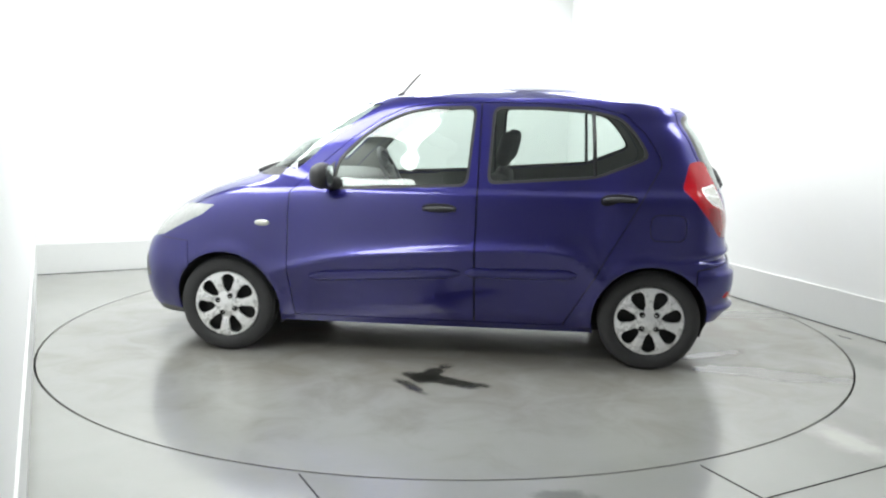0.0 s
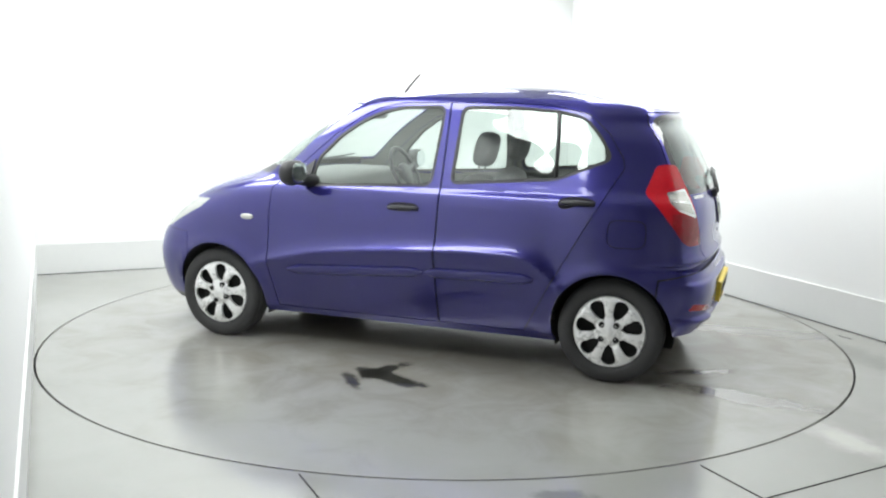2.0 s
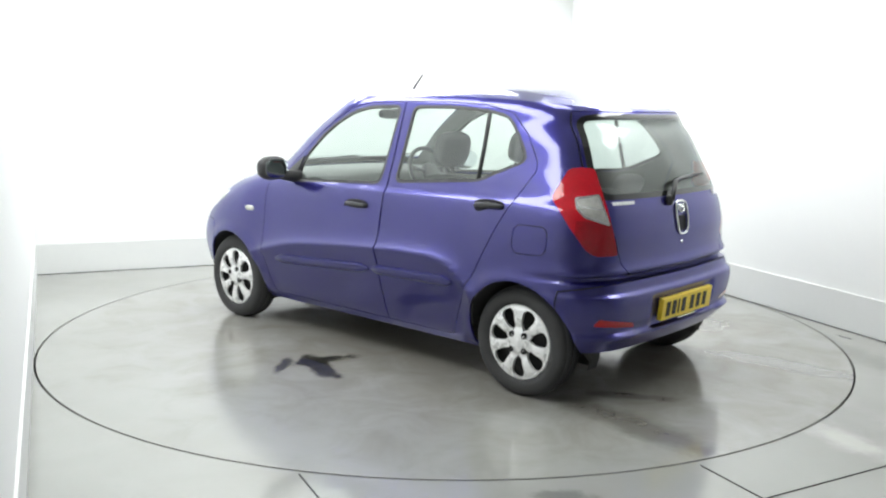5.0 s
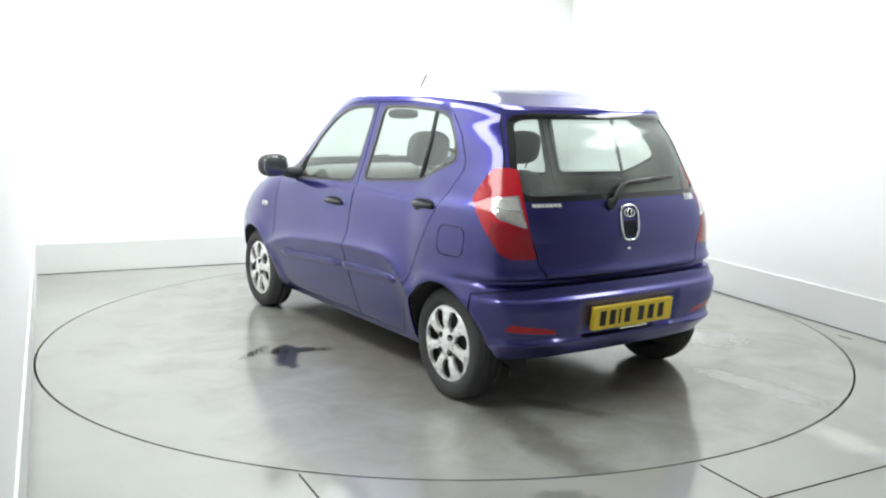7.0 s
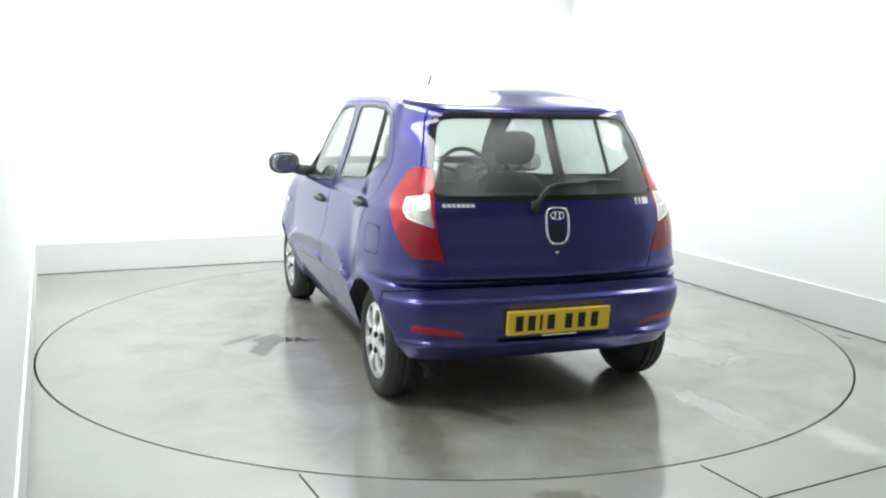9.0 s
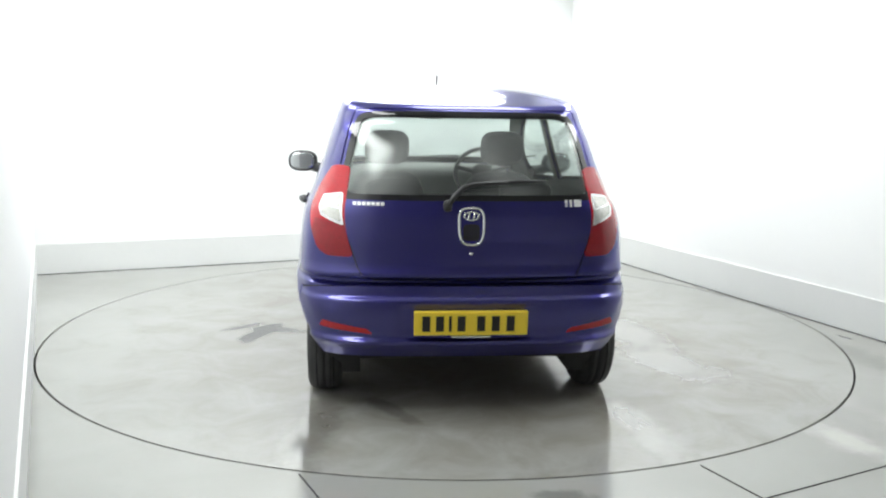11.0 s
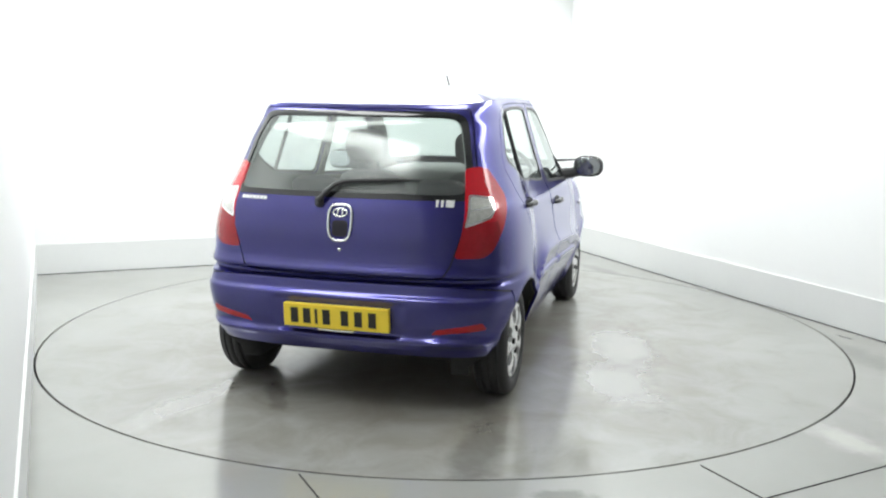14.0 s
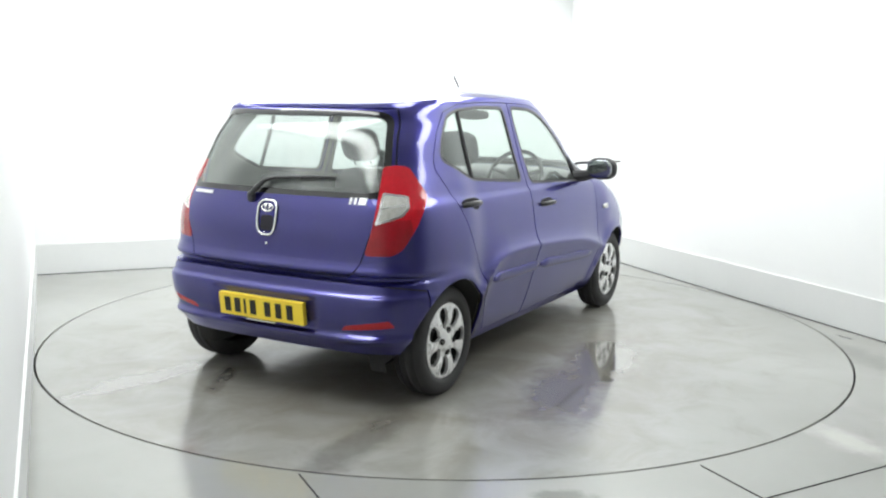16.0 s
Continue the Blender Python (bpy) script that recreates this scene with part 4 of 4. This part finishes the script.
# emblem ring, lock and lettering bars
emblem = new("tailgate_emblem")
emblem.parent = car
bm = bmesh.new()
ring = []
for i in range(40):
    a = 2 * math.pi * i / 40
    c, s = math.cos(a), math.sin(a)
    y = 0.056 * math.copysign(abs(c) ** 0.6, c) * (1.0 + 0.1 * s)
    z = 0.873 + 0.082 * math.copysign(abs(s) ** 0.6, s)
    ring.append((tail(y, z) - 0.006, y, z))
tube(bm, ring, 0.0065, 8, closed=True)
part("ring", bm, CHROME, emblem, "chrome rounded ring")
part("handle_recess", tail_patch(eased([(0.038, 0.808), (0.038, 0.884), (-0.038, 0.884), (-0.038, 0.808)], 0.02), 0.002), SEAM, emblem, "dark handle recess", smooth=False)
bm = bmesh.new()
oval = []
for i in range(28):
    a = 2 * math.pi * i / 28
    y, z = 0.034 * math.cos(a), 0.920 + 0.018 * math.sin(a)
    oval.append((tail(y, z) - 0.007, y, z))
tube(bm, oval, 0.004, 6, closed=True)
for y in (-0.012, 0.012):
    tube(bm, [(tail(y, 0.905) - 0.007, y + 0.003, 0.906), (tail(y, 0.935) - 0.007, y - 0.003, 0.934)], 0.005, 6)
part("badge", bm, CHROME, emblem, "plain chrome oval badge")
bm = bmesh.new()
rounded(bm, (tail(0, 0.749) - 0.002, 0, 0.749), (0.012, 0.016, 0.016), 2)
part("lock", bm, CHROME, car, "small round tailgate lock")
for i in range(7):
    y = 0.535 - 0.021 * i
    part("lettering_bar", tail_patch([(y, 0.962), (y, 0.977), (y - 0.016, 0.977), (y - 0.016, 0.962)], 0.004), SILVER, car, smooth=False)
for y, w in ((-0.442, 0.011), (-0.464, 0.011), (-0.486, 0.036)):
    part("lettering_bar", tail_patch([(y, 0.959), (y, 0.990), (y - w, 0.990), (y - w, 0.959)], 0.004), SILVER, car, smooth=False)
# rear wiper
wiper = new("rear_wiper")
wiper.parent = car
bm = bmesh.new()
rounded(bm, (tail(0.108, 0.968) - 0.014, 0.108, 0.966), (0.034, 0.040, 0.052), 3)
part("pivot", bm, BLACK, wiper)
bm = bmesh.new()
pts = [(tail(y, z) - 0.028, y, z) for y, z in ((0.108, 0.970), (0.075, 1.010), (0.035, 1.048), (-0.02, 1.064), (-0.17, 1.070))]
tube(bm, pts, [0.013, 0.014, 0.012, 0.009, 0.006], 8)
part("arm", bm, BLACK, wiper)
bm = bmesh.new()
pts = [(tail(y, z) - 0.014, y, z) for y, z in ((0.03, 1.052), (-0.08, 1.066), (-0.22, 1.073), (-0.36, 1.076))]
tube(bm, pts, [0.006, 0.011, 0.011, 0.004], 6)
part("blade", bm, BLACK, wiper)
# aerial
bm = bmesh.new()
tube(bm, [(1.52, 0, 1.455), (1.50, 0, 1.478), (1.48, 0, 1.492)], [0.022, 0.014, 0.008], 8)
tube(bm, [(1.49, 0, 1.485), (1.44, 0.001, 1.545), (1.379, 0.002, 1.608)], [0.007, 0.006, 0.005], 6)
part("aerial", bm, BLACK, car, "thin black roof aerial")
# axles
bm = bmesh.new()
tube(bm, [(0.02, -0.70, 0.27), (0.02, 0.70, 0.27)], 0.045, 10)
part("rear_axle", bm, UNDER, car)
bm = bmesh.new()
tube(bm, [(WHEELBASE, -0.66, 0.27), (WHEELBASE, 0.66, 0.27)], 0.04, 10)
part("front_axle", bm, UNDER, car)
for y in (0.18, -0.42):
    bm = bmesh.new()
    tube(bm, [(2.36, y, 1.0), (2.31, y - 0.1, 1.03), (2.26, y - 0.42, 1.055)], [0.012, 0.01, 0.006], 6)
    part("front_wiper", bm, BLACK, car, "black windscreen wiper")


# ------------------------------------------------------------ cabin
def seat(parent, x, y, width, back_h, tilt_deg):
    ob = new("front_seat" if width < 0.7 else "rear_seat")
    ob.parent = parent
    bm = bmesh.new()
    rounded(bm, (x + 0.05, y, 0.50), (0.52, width, 0.18), 4)
    part("cushion", bm, CLOTH, ob, "dark grey cloth cushion")
    bm = bmesh.new()
    lean = Matrix.Translation((x - 0.20, y, 0.52)) @ Matrix.Rotation(radians(-tilt_deg), 4, "Y")
    rounded(bm, (0, 0, back_h / 2), (0.15, width, back_h), 3.6, lean)
    part("backrest", bm, CLOTH, ob, "dark grey cloth backrest")
    return ob, lean


for y in (0.34, -0.34):
    ob, lean = seat(car, 1.18, y, 0.46, 0.52, 14)
    bm = bmesh.new()
    rounded(bm, (0.0, 0, 0.672), (0.10, 0.26, 0.20), 3.2, lean)
    part("headrest", bm, CLOTH, ob, "dark grey cloth headrest")
    for k in (-0.06, 0.06):
        bm = bmesh.new()
        tube(bm, [lean @ Vector((0, k, 0.54)), lean @ Vector((0, k, 0.66))], 0.006, 6)
        part("headrest_post", bm, CHROME, ob)
ob, lean = seat(car, 0.42, 0, 1.20, 0.47, 18)
for y in (0.34, -0.34):
    bm = bmesh.new()
    rounded(bm, (0.0, y, 0.49), (0.09, 0.27, 0.12), 3, lean)
    part("headrest", bm, CLOTH, ob, "low dark cloth headrest")
bm = bmesh.new()
box(bm, -0.36, 0.18, -0.52, 0.52, 0.90, 0.93, 0.01)
part("parcel_shelf", bm, TRIM_GREY, car, "dark grey parcel shelf")
bm = bmesh.new()
rounded(bm, (1.95, 0, 0.86), (0.62, 1.30, 0.30), 4)
part("dashboard", bm, TRIM_GREY, car, "dark grey plastic dashboard")
wheel_m = Matrix.Translation((1.62, -0.34, 0.96)) @ Matrix.Rotation(radians(-64), 4, "Y")
steer = new("steering_wheel")
steer.parent = car
bm = bmesh.new()
tube(bm, [wheel_m @ Vector((0.185 * math.cos(a), 0.185 * math.sin(a), 0)) for a in [2 * math.pi * i / 32 for i in range(32)]], 0.015, 8, closed=True)
part("steering_rim", bm, BLACK, steer)
bm = bmesh.new()
rounded(bm, (0, 0, 0), (0.15, 0.15, 0.05), 2.6, wheel_m)
for a in (0.3, math.pi - 0.3, -math.pi / 2):
    tube(bm, [wheel_m @ Vector((0, 0, 0)), wheel_m @ Vector((0.18 * math.sin(a), 0.18 * math.cos(a), 0))], 0.016, 6)
tube(bm, [wheel_m @ Vector((0, 0, 0)), wheel_m @ Vector((0, 0, -0.25))], 0.03, 8)
part("steering_hub", bm, BLACK, steer)
bm = bmesh.new()
rounded(bm, (1.66, 0, 1.36), (0.04, 0.23, 0.065), 3)
part("interior_mirror", bm, BLACK, car, "black interior mirror")
bm = bmesh.new()
box(bm, 0.3, 2.2, -0.70, 0.70, 0.30, 0.33)
part("cabin_floor", bm, UNDER, car)


def motions():
    times = [0.5 * i for i in range(33)]
    walk(car, [(t, pose(0, 0, 0, 0, 0, turn_at(t)) @ pose(-OX, -OY, 0)) for t in times])
    walk(turntable, [(t, pose(0, 0, 0, 0, 0, turn_at(t))) for t in times])


motions()
